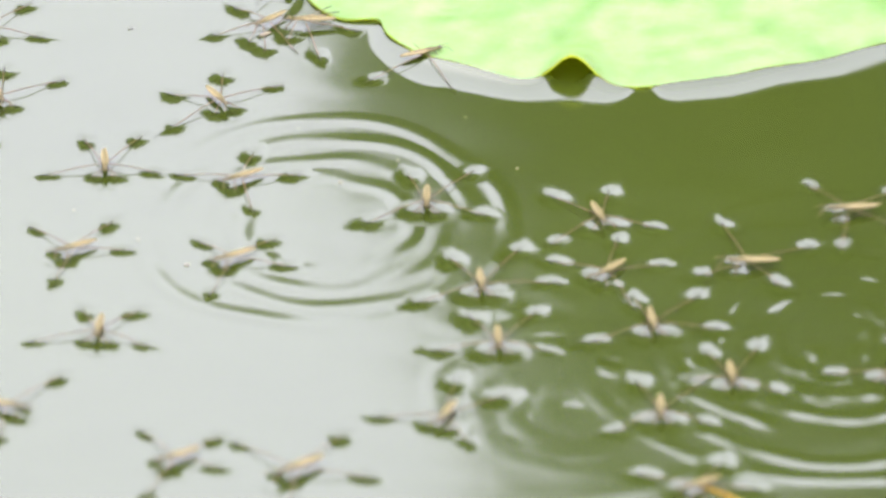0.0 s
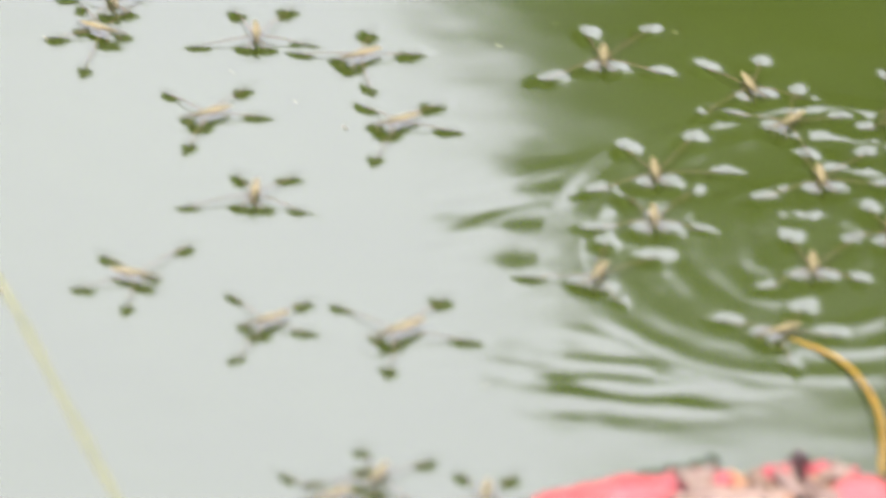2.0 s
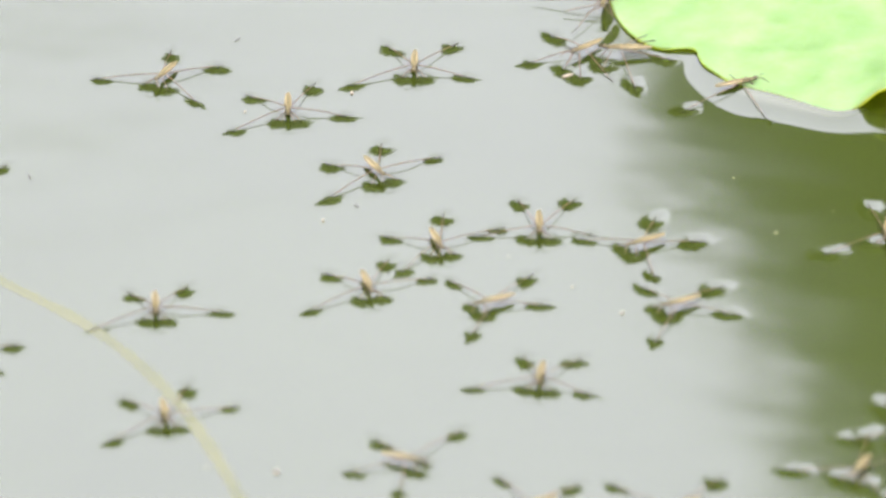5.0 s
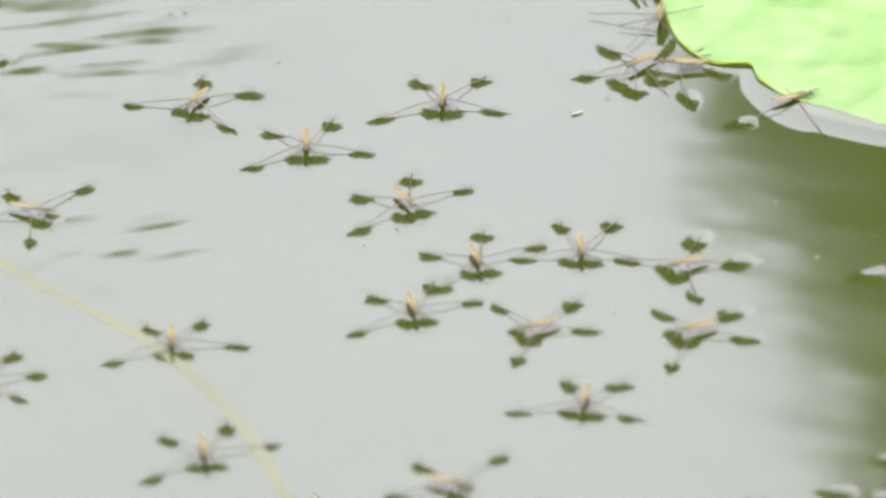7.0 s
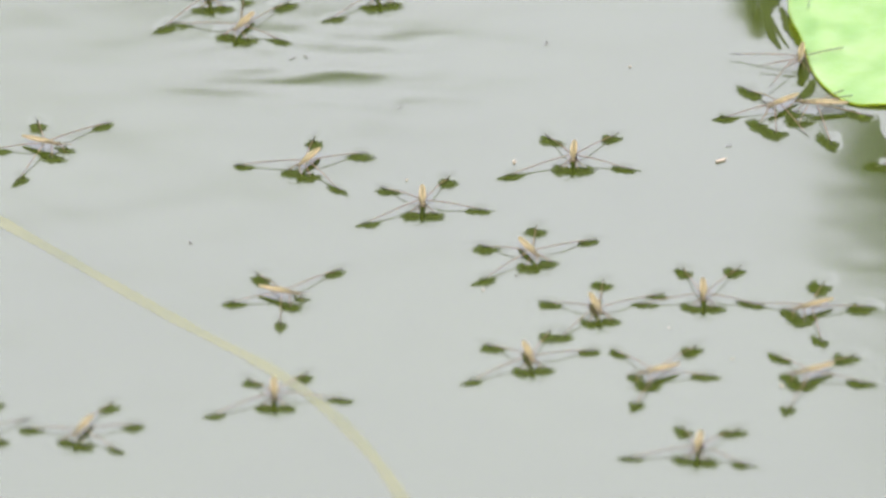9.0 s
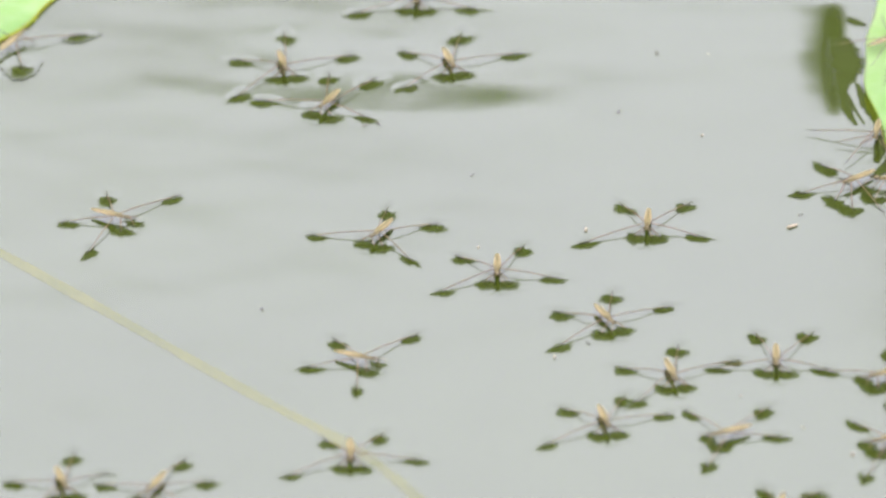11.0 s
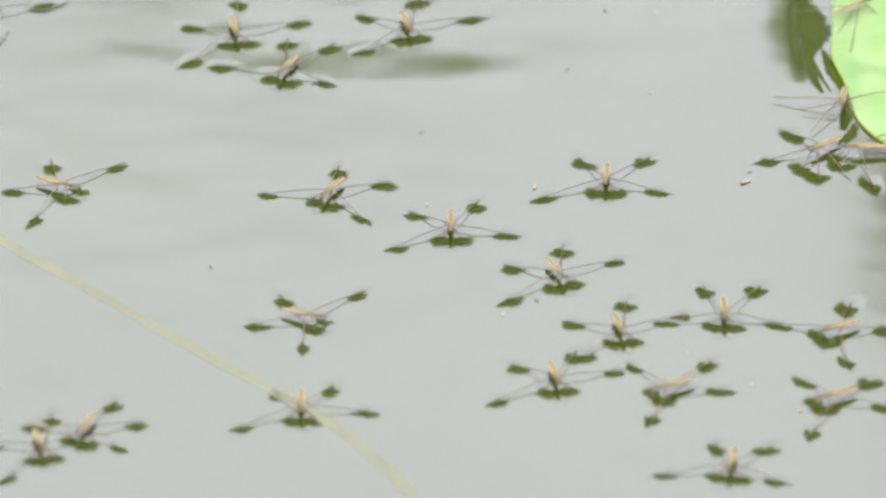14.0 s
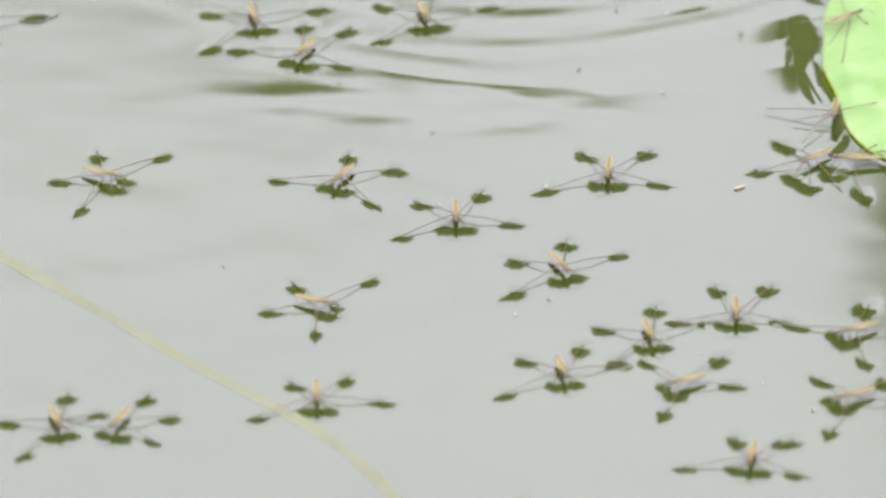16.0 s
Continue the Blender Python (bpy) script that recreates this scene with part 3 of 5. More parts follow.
def strider_wing(side):
    """A folded wing: it leaves a dark line along the back and a dark seam at the flank."""
    bm = bmesh.new()
    rows = []
    for x, w0, w1 in ((1.3, .44, .80), (0.4, .42, .86), (-1.4, .42, .88), (-3.0, .42, .88), (-4.4, .44, .88), (-5.5, .46, .88)):
        _, w, h, z = station(x)
        rows.append([])
        for u in (0, .35, .7, 1):
            y = (w0 + (w1 - w0) * u) * w
            rise = h * 0.8 * math.sqrt(max(0.0, 1 - (y / w) ** 2))
            rows[-1].append(bm.verts.new((x / 1000, side * y / 1000, (z + rise + 0.07) / 1000)))
    for a, b in zip(rows, rows[1:]):
        for k in range(3):
            f = bm.faces.new((a[k], b[k], b[k + 1], a[k + 1]) if side > 0 else (a[k + 1], b[k + 1], b[k], a[k]))
            f.material_index = 0
    geom = bmesh.ops.extrude_face_region(bm, geom=list(bm.faces))
    for v in geom["geom"]:
        if isinstance(v, bmesh.types.BMVert):
            v.co.z -= 0.00012
    bmesh.ops.recalc_face_normals(bm, faces=bm.faces)
    return bm


def strider_shield():
    """The raised plate over the thorax with its pale middle line."""
    bm = bmesh.new()
    rows = []
    for x, f in ((1.1, .62), (1.8, .66), (2.6, .62), (3.4, .46)):
        _, w, h, z = station(x)
        rows.append([])
        for u in (-1, -.5, -.14, .14, .5, 1):
            y = u * f * w
            rise = h * 0.8 * math.sqrt(1 - (y / w) ** 2)
            rows[-1].append(bm.verts.new((x / 1000, y / 1000, (z + rise + 0.06) / 1000)))
    for a, b in zip(rows, rows[1:]):
        for k in range(5):
            f = bm.faces.new((a[k], b[k], b[k + 1], a[k + 1]))
            f.material_index = 1 if k == 2 else 0
    geom = bmesh.ops.extrude_face_region(bm, geom=list(bm.faces))
    for v in geom["geom"]:
        if isinstance(v, bmesh.types.BMVert):
            v.co.z -= 0.00012
    bmesh.ops.recalc_face_normals(bm, faces=bm.faces)
    return bm


def strider_head():
    bm = bmesh.new()
    bmesh.ops.create_uvsphere(bm, u_segments=12, v_segments=8, radius=0.00052)
    for v in bm.verts:
        v.co = Vector((v.co.x * 1.35 + 0.0042, v.co.y * 0.95, v.co.z * 0.85 + 0.00224))
    return bm


def strider_eye(side):
    bm = bmesh.new()
    bmesh.ops.create_uvsphere(bm, u_segments=8, v_segments=6, radius=0.00026)
    for v in bm.verts:
        v.co += Vector((0.0044, side * 0.00050, 0.00244))
    return bm


def keep_mesh(bm, mats):
    me = bpy.data.meshes.new("shared")
    bm.to_mesh(me)
    bm.free()
    for m in mats:
        me.materials.append(m)
    me.polygons.foreach_set("use_smooth", [True] * len(me.polygons))
    return me


SHARED = {"body": keep_mesh(strider_body(), [BODY, FLANK, BELLY]), "wing_l": keep_mesh(strider_wing(1), [PALE]), "wing_r": keep_mesh(strider_wing(-1), [PALE]),
          "shield": keep_mesh(strider_shield(), [BODY, PALE]),
          "head": keep_mesh(strider_head(), [BODY]), "eye_l": keep_mesh(strider_eye(1), [EYE_DARK]), "eye_r": keep_mesh(strider_eye(-1), [EYE_DARK])}
STRIDERS = {}
PLAIN = ((6, 12), (6, -12), (-10.5, 6.5), (-10.5, -6.5))


def strider(key, heading, legs=None, size=1.0, afloat=True, label="", front=(3.9, 0.0), wet=(0, 1, 2, 3, 4), dent=0.88):
    """A water strider. legs: where the middle and the hind feet stand, in millimetres ahead and to its left; wet: those that dent the water, 4 for the front pair; dent: how wide they dent it."""
    root = new("water_strider")
    rng = random.Random(key)
    tagged(root, label or "slender tan-brown water strider resting on the pond", "water strider", "water striders on the pond")
    STRIDERS[key] = (root, heading)

    def piece(name, mesh, label="", holder=None):
        ob = new(name, mesh)
        ob.parent = holder or root
        return tagged(ob, label)

    def sized(ob):
        ob.scale = (size,) * 3
        return ob

    sized(piece("body", SHARED["body"]))
    sized(piece("wing", SHARED["wing_l"], "pale straw-coloured folded wing"))
    sized(piece("wing", SHARED["wing_r"], "pale straw-coloured folded wing"))
    sized(piece("thorax_plate", SHARED["shield"], "brown thorax plate with a pale middle line"))
    head = sized(piece("head", SHARED["head"]))
    piece("eye", SHARED["eye_l"], "dark bulging eye", head)
    piece("eye", SHARED["eye_r"], "dark bulging eye", head)
    for s in (1, -1):
        bm = bmesh.new()
        tube(bm, smooth_line([(4.7e-3, s * 0.25e-3, 2.3e-3), (5.9e-3, s * 0.8e-3, 2.5e-3), (7.2e-3, s * (1.4 + rng.random()) * 1e-3, 1.6e-3)], 6),
             [0.00008] * 7, 5)
        part("antenna", bm, LEG, head)
    level = 0.000018 + 0.000004 * rng.random()

    def leg(base, foot, knee_lift, thick, toe):
        b, f = Vector(base) * 0.001 * size, Vector((foot[0], foot[1], 0)) * 0.001
        way = (f - Vector((b.x, b.y, 0)))
        knee = b.lerp(f, 0.45) + Vector((0, 0, knee_lift * 0.001))
        ankle = f - way * 0.10 + Vector((0, 0, 0.00045))
        tip = f + way.normalized() * toe * 0.001 + Vector((0, 0, 0.00030))
        pts = smooth_line([b, knee, ankle, f + Vector((0, 0, 0.00025)), tip], 16)
        bm = bmesh.new()
        tube(bm, pts[:12], [thick * (1.2 - 0.25 * i / 11) * 0.001 for i in range(12)], 6)
        shin = part("leg", bm, LEG, root)
        bm = bmesh.new()
        tube(bm, pts[11:], [thick * (1.25 - 0.7 * i / 5) * 0.001 for i in range(6)], 6)
        part("foot", bm, FOOT, shin, "dark hairy foot")
        return math.atan2(way.y, way.x)

    feet = legs or tuple((x + rng.uniform(-1.5, 1.5), y + rng.uniform(-1.5, 1.5)) for x, y in PLAIN)
    spots = []
    for (fx, fy), bx in zip(feet, (0.9, 0.9, 0.1, 0.1)):
        s = 0.9 if fy > 0 else -0.9
        if bx < 0.5 and abs(fy) < 2:
            s = 0.9 if rng.random() > 0.5 else -0.9
        spots.append((fx, fy, leg((bx, s * 0.9, 1.55), (fx, fy), 0.40, 0.105, 2.4)))
    for s in (1, -1):
        leg((2.8, 0.55 * s, 1.85), (front[0] + 0.4, front[1] + 2.8 * s), 0.2, 0.105, 0.9)
    if afloat:
        for i, (fx, fy, a) in enumerate(spots):
            if i not in wet:
                continue
            ob = piece("water_dimple", rng.choice(HIND_DIMPLES if i > 1 else MID_DIMPLES), "dent in the water's skin")
            k = dent * (0.85 + 0.3 * rng.random()) * (1.04 if i > 1 else 0.95)
            ob.matrix_local = Matrix.LocRotScale((fx * 0.001, fy * 0.001, level + 0.000001 * i), Euler((0, 0, a)), (k, k * (0.9 + 0.2 * rng.random()), 1))
        if 4 in wet:
            ob = piece("water_dimple", rng.choice(FRONT_DIMPLES), "dent in the water's skin")
            k = math.sqrt(dent) * (0.92 + 0.16 * rng.random())
            ob.matrix_local = Matrix.LocRotScale((front[0] * 0.001, front[1] * 0.001, level + 0.000006), Euler((0, 0, 0)), (k, k * (0.80 + 0.20 * abs(math.sin(radians(heading)))), 1))
    return root


# ---------------------------------------------------------------- ripples
RIPPLES = []


def ripple(x, y, radii, t0, t1, height=0.22, wide=3.4, seed=1, arc=None):
    """Round waves that rise out of the still water about (x, y) and sink again; millimetres and seconds. arc: the side on which they are strong."""
    rng = random.Random(seed)
    root = new("ripple")
    tagged(root, "ring-shaped ripple spreading over the pond", "ripple", "ripples")
    for r in radii:
        level = 0.0000003 * ((5 - seed % 6) * 6 + radii.index(r))
        ph = [rng.uniform(0, 6.3) for _ in range(6)]
        seg, across = 200, 12
        verts, normals, faces = [], [], []
        for k in range(seg):
            a = 2 * math.pi * k / seg
            amp = 0.48 + 0.34 * math.sin(2 * a + ph[0]) + 0.30 * math.sin(3 * a + ph[5]) + 0.22 * math.sin(5 * a + ph[1]) + 0.14 * math.sin(9 * a + ph[2]) + (0.16 * math.sin(19 * a + ph[3]) if arc else 0.1)
            amp = height * min(1.0, max(0.0, amp)) * (near(math.degrees(a), *arc) if arc else 1.0)
            off = 0.03 * r * math.sin(3 * a + ph[3]) + 0.6 * math.sin(7 * a + ph[4])
            for i in range(across + 1):
                u = i / across * 2 - 1
                rr = r + off + wide * u
                verts.append((rr * math.cos(a) / 1000, rr * math.sin(a) / 1000, 0.000004 * (1 - u * u) + level))
                lean = amp * 0.5 * math.pi / wide * math.sin(math.pi * u)
                normals.append(tuple(Vector((lean * math.cos(a), lean * math.sin(a), 1)).normalized()))
        n = across + 1
        for k in range(seg):
            p, q = k * n, (k + 1) % seg * n
            for i in range(across):
                faces.append((p + i, p + i + 1, q + i + 1, q + i))
        me = bpy.data.meshes.new("ring")
        me.from_pydata(verts, [], faces)
        me.materials.append(SKIN)
        me.polygons.foreach_set("use_smooth", [True] * len(me.polygons))
        me.normals_split_custom_set_from_vertices(normals)
        new("ring", me).parent = root
    RIPPLES.append((root, x, y, t0, t1))


def swell(x, y, w, h, t0, t1, steep, wave, seed, turn=0.0):
    """A patch of low, uneven waves w by h about (x, y), fading out all round; millimetres, degrees and seconds. turn: the way in which the crests run."""
    root = new("ripple")
    tagged(root, "patch of soft uneven waves on the pond", "ripple", "ripples")
    nx, ny = 64, 48
    c, s = math.cos(radians(turn)), math.sin(radians(turn))

    def rise(u, v):
        p, q = (c * u + s * v) / (wave * 2.5), (-s * u + c * v) / wave
        return noise.noise(Vector((p + 13.7 * seed, q, 0.5))) + 0.35 * noise.noise(Vector((2 * p, 2.1 * q, 3.0 + seed)))

    verts, slopes, faces = [], [], []
    for j in range(ny + 1):
        for i in range(nx + 1):
            u, v = (2 * i / nx - 1) * w, (2 * j / ny - 1) * h
            fade = max(0.0, 1 - (u / w) ** 2 - (v / h) ** 2) ** 1.3
            g = ((rise(u + 0.1, v) - rise(u - 0.1, v)), (rise(u, v + 0.1) - rise(u, v - 0.1)))
            verts.append((u / 1000, v / 1000, -0.000003 + 0.0000012 * (seed % 4)))
            slopes.append((g[0] * fade, g[1] * fade))
    top = max(math.hypot(*g) for g in slopes)
    k = math.tan(radians(steep)) / top
    normals = [tuple(Vector((-k * a, -k * b, 1)).normalized()) for a, b in slopes]
    for j in range(ny):
        for i in range(nx):
            p = j * (nx + 1) + i
            faces.append((p, p + 1, p + nx + 2, p + nx + 1))
    me = bpy.data.meshes.new("wave_patch")
    me.from_pydata(verts, [], faces)
    me.materials.append(SKIN)
    me.polygons.foreach_set("use_smooth", [True] * len(me.polygons))
    me.normals_split_custom_set_from_vertices(normals)
    new("wave_patch", me).parent = root
    RIPPLES.append((root, x, y, t0, t1))


strider("S1", -90.0, ((3.0, 11.5), (3.0, -13.4), (-11.6, 8.1), (-11.1, -4.2)))
strider("S2", -148.2, ((5.2, 11.3), (10.4, -9.8), (-11.2, 5.0), (-7.8, -7.9)))
strider("S3", -150.6, ((10.2, 7.6), (3.3, -13.1), (-9.5, 5.4), (-12.7, -5.9)))
strider("S4", -150.6, ((11.9, 9.1), (2.6, -9.9), (-8.7, 8.3), (-11.4, -2.5)))
strider("S5", -99.3, ((4.2, 10.8), (5.9, -14.4), (-8.8, 7.3), (-7.6, -4.4)))
strider("S6", -148.5, ((13.2, 7.4), (0.6, -13.4), (-5.3, 7.2), (-11.5, -2.4)))
strider("S7", -24.6, ((6.4, 16.1), (3.7, -10.7), (-8.4, 5.5), (-9.2, -8.0)))
strider("S8", -144.5, ((10.2, 9.1), (4.0, -17.0), (-10.8, 11.2), (-16.3, -5.3)), size=1.25)
strider("S9", -116.1, ((6.5, 7.7), (5.5, -13.2), (-12.6, 8.1), (-13.8, -3.8)), dent=1.1)
strider("S10", -90.0, ((3.3, 9.9), (2.3, -13.6), (-11.7, 8.8), (-10.7, -5.7)), dent=1.1)
strider("S11", -93.9, ((4.6, 12.8), (8.4, -13.1), (-12.9, 9.8), (-11.0, -4.2)), dent=1.1)
strider("S12", -87.7, ((0.0, 16.3), (5.3, -14.0), (-14.2, 9.7), (-11.5, -5.8)), dent=1.1)
strider("S14", -74.8, dent=1.1)
strider("S15", -133.6, dent=1.1)
strider("S16", -86.1, ((3.0, 13.8), (5.3, -14.3), (-10.2, 11.3), (-11.3, -2.8)), dent=1.1)
strider("S17", -87.7, ((5.7, 8.8), (-0.5, -8.6), (-11.4, 6.9), (-10.5, -4.2)), dent=1.1)
strider("S18", -92.3, ((4.0, 9.3), (7.2, -9.9), (-11.4, 9.1), (-11.9, -4.9)), dent=1.1)
strider("S19", -176.5, ((11.5, 1.9), (4.3, -18.3), (-5.6, 8.1), (-13.6, -6.7)), size=1.2, dent=1.1)
strider("S20", -171.3, size=1.2, dent=1.1)
strider("S21", -148.5, dent=1.1)
strider("S22", -77.7, ((-0.4, 14.6), (5.9, -14.5), (-9.5, 6.9), (-7.2, -7.2)))
strider("S23", -64.5, ((0.7, 15.2), (4.8, -13.6), (-9.3, 6.3), (-7.4, -7.7)))
strider("S25", -76.2, ((-2.9, 15.4), (8.3, -10.0), (-11.1, 4.5), (-5.8, -9.6)))
strider("S27", -90.0, ((2.6, 13.2), (8.4, -12.8), (-10.5, 5.8), (-6.1, -8.4)))
strider("S28", -118.6, ((5.7, 10.7), (7.8, -13.6), (-9.8, 8.3), (-9.7, -4.0)))
strider("S29", -93.1, ((3.7, 12.3), (7.8, -14.0), (-10.1, 8.9), (-8.4, -6.0)))
strider("S30", -88.1, ((1.9, 14.7), (7.5, -14.0), (-8.2, 7.0), (-6.1, -5.2)))
strider("S31", -83.1, ((-1.7, 15.5), (7.5, -12.4), (-11.1, 6.4), (-7.8, -7.8)))
strider("S32", -26.6, ((6.7, 15.7), (5.2, -9.8), (-8.1, 5.7), (-8.7, -7.0)))
strider("S33", -28.8, ((7.8, 15.8), (2.3, -13.8), (-6.2, 8.6), (-8.7, -5.8)))
strider("S34", -113.0, ((3.1, 9.2), (3.0, -11.8), (-7.4, 9.5), (-12.8, 1.0)))
strider("S35", -74.8, ((-1.7, 9.9), (10.2, -9.9), (-11.1, 5.4), (-4.0, -10.6)))
strider("S36", -115.8, ((0.9, 9.7), (5.0, -15.2), (-14.6, 4.2), (-11.7, -5.9)))
strider("S37", -78.4, ((-2.1, 16.5), (10.2, -12.4), (-14.2, 3.3), (-5.2, -9.6)))
strider("S38", -74.8, ((-0.5, 16.6), (7.3, -12.6), (-12.1, 6.1), (-7.9, -8.6)))
strider("S40", -115.8)
strider("S43", -148.0, ((10.2, 7.6), (3.3, -13.1), (-9.5, 5.4), (-12.7, -5.9)))
strider("S44", -98.0, ((3.0, 8.0), (7.0, -11.0), (-8.5, 5.0), (-8.0, -6.0)), label="tan-brown water strider beside the withered leaf")
strider("S42", -115.0, ((3.0, 11.8), (5.3, -12.3), (-10.2, 9.3), (-11.3, -3.8)), dent=1.1)
strider("S41", -95.0, ((2.5, 13.0), (7.0, -13.4), (-10.4, 6.8), (-8.0, -6.4)))


# striders that cling to the leaf's rim
def settled(key, heading, x, y, z=0.0, **more):
    ob = strider(key, heading, **more)
    ob.matrix_basis = pose(x / 1000, y / 1000, z / 1000, 0, 0, heading)


settled("L1", -137, 81.5, 62.5, legs=((4, 12), (12.2, -5.6), (1.1, -3.4), (0.4, -10.2)), front=(8.5, 4.5), wet=(1, 3, 4), label="tan-brown water strider resting beside the lotus leaf's rim")
settled("L2", 184, 91, 61.5, size=1.15, legs=((-0.7, 13.8), (-9.9, -10.2), (-9.5, 3), (-12, -6)), wet=(0, 2, 4), front=(5.5, 3), label="long tan-brown water strider holding on to the lotus leaf's rim")
settled("L3", -97, 86.6, 83.0, 0.9, afloat=False, size=0.95, legs=((-7.4, 12.9), (0, -15), (6.3, 2.7), (12.4, -5.7)), front=(4, -6), label="tan-brown water strider climbing over the lotus leaf's rim")
settled("L4", 14, 117.5, 46.0, 0.0, legs=((12.8, 9.9), (2.5, -12.9), (-3.2, 14.2), (-14.2, -6)), wet=(1, 3), label="tan-brown water strider half on the lotus leaf's rim")
settled("L5", 31, 90.0, 122.8, 2.0, afloat=False, legs=((5, 10), (-9.5, -14), (-10, 6), (-7.2, -5.4)), label="tan-brown water strider standing on the green lotus leaf")
settled("L6", 54, -124.0, 123.5, 0.3, legs=((4, 11), (13.5, -10), (-10, 5), (-6, -7.4)), wet=(1, 3), label="tan-brown water strider beside a second lotus leaf's rim")


# ---------------------------------------------------------------- small floating bits
BITS = []


LITTER = ((67.6, 38.2), (-2.4, -123), (9.4, -17.8), (47, 118), (130, -16), (107, -1), (116, -25), (158, -21), (147, 2), (53, -34))


def build_bits():
    rng = random.Random(21)
    for k in range(22):
        bm = bmesh.new()
        s = rng.uniform(0.2, 0.5) / 1000 * (1.6 if k in (12, 18) else 3.2 if k == 1 else 1)
        s, thin = (0.0014, 0.5) if k == 0 else (s, 1.0)
        n = rng.randint(5, 7)
        for layer, h in ((0, -0.1), (1, 0.5)):
            ring = [bm.verts.new((s * rng.uniform(.6, 1.4) * math.cos(2 * math.pi * i / n), s * 0.6 * thin * rng.uniform(.6, 1.3) * math.sin(2 * math.pi * i / n), h * s * thin)) for i in range(n)]
            if layer:
                for i in range(n):
                    bm.faces.new((prev[i], prev[(i + 1) % n], ring[(i + 1) % n], ring[i]))
                bm.faces.new(ring)
            prev = ring
        ob = link("floating_bit", bm, BIT)
        tagged(ob, "pale crumb of plant litter floating on the pond", "plant litter", "floating crumbs")
        x, y = LITTER[k] if k < len(LITTER) else (rng.uniform(-130, 230), rng.uniform(-190, 140))
        BITS.append((ob, x, y, rng.uniform(0, 360) if k else 25.0))

    # dark flecks, some in pairs
    for x, y in ((34.6, 118), (25, 91), (68, 45), (17.6, -12), (-36, 85), (-33, 85), (-10, 63), (-60, 3)):
        bm = bmesh.new()
        for k in range(2):
            ring = [bm.verts.new((0.0007 * k + 0.0003 * rng.uniform(.6, 1.5) * math.cos(a), 0.0006 * k + 0.0003 * rng.uniform(.6, 1.5) * math.sin(a), 0.00006)) for a in (0, 1.05, 2.1, 3.15, 4.2, 5.25)]
            tip = bm.verts.new((0.0007 * k, 0.0006 * k, 0.0004))
            for i in range(6):
                bm.faces.new((ring[i], ring[(i + 1) % 6], tip))
        ob = link("dark_fleck", bm, SPECK)
        tagged(ob, "tiny dark fleck floating on the pond", "plant litter", "floating dark crumbs")
        BITS.append((ob, x, y, rng.uniform(0, 360)))


build_bits()

# round each skater that kicks
ripple(91, -25, (20, 28, 36, 44), 0, 0.1, 0.15, 4, 1, None)
ripple(190, -44, (14, 24, 34, 46, 58), 0.3, 0.75, 0.26, 4.4, 2, (-60, 90))
ripple(194, -120, (16, 25, 34, 44, 55), 0.75, 1.25, 0.28, 4.4, 3, (20, 90))
ripple(178, -98, (14, 24, 34, 45, 56), 1.75, 2.2, 0.38, 5.0, 4, (60, 130))
ripple(140, -26, (20, 29, 38, 48), 2.3, 2.65, 0.2, 4.6, 5, (60, 80))
ripple(137, -19, (24, 33, 42), 0.2, 0.6, 0.13, 4.2, 6, (40, 80))
ripple(208, -80, (8, 15, 23, 31, 40, 49, 59), 0, 0.3, 0.22, 3.8, 7, (-60, 120))
ripple(148, -105, (9, 17, 26, 36), 0, 0.45, 0.12, 4.2, 8, (60, 120))
ripple(91, -25, (52, 61), 0.15, 0.35, 0.11, 4, 9, None)
ripple(189, -12, (50, 63, 77, 91), 0, 1.1, 0.45, 6.2, 10, (-65, 60))
ripple(140, -84, (30, 40, 50, 60, 70), 2.25, 2.62, 0.14, 4.9, 12, (255, 150))
ripple(54, 5, (12, 20, 28, 36, 45), 3.88, 4.05, 0.18, 4.6, 13, (70, 125))
ripple(57, 9, (22, 32, 42, 52, 63), 4.12, 4.4, 0.17, 4.4, 14, (70, 125))
ripple(-58, -10, (8, 16, 24, 32), 7.6, 7.85, 0.09, 3.8, 17, None)
ripple(15, 235, (92, 106, 120, 135), 15.4, 16, 0.16, 6, 21, (-90, 32))
# softer waves that run over the open water
swell(144, -98, 36, 38, 0, 0.28, 5.0, 9, 52, -12)
swell(104, -4, 42, 42, 0.4, 0.95, 4.2, 21, 31, 86)
swell(178, -134, 52, 24, 0.3, 0.9, 9.0, 11, 50, -14)
swell(146, -116, 46, 40, 0.98, 1.42, 10.0, 13, 33, 22)
swell(156, -128, 50, 46, 1.45, 1.72, 5.5, 16, 34, 18)
swell(122, -88, 40, 38, 1.78, 2.2, 5.5, 11, 35, 24)
swell(132, -152, 46, 26, 1.76, 2.2, 5.0, 8, 36, -10)
swell(-48, 2, 22, 22, 3.85, 4.3, 5.0, 5, 48, 8)
swell(60, 30, 34, 26, 2.3, 2.7, 4.5, 12, 37, 75)
swell(-62, 74, 60, 30, 6.7, 7.3, 3.2, 9, 38, 8)
swell(-44, -14, 34, 26, 6.7, 7.25, 2.6, 10, 39, 18)
swell(-8, 76, 40, 24, 8.3, 8.7, 3.8, 16, 40, -5)
swell(-45, 12, 18, 8, 8.35, 8.6, 4.0, 9, 41, 8)
swell(-18, 80, 62, 30, 8.75, 9.25, 3.0, 9, 42, -3)
swell(32, 66, 54, 30, 12.75, 13.25, 3.3, 16, 43, 24)
swell(-58, 58, 38, 22, 12.7, 13.25, 1.8, 11, 44, 4)
swell(-30, 108, 74, 30, 9.7, 14.75, 2.4, 26, 49, 0)
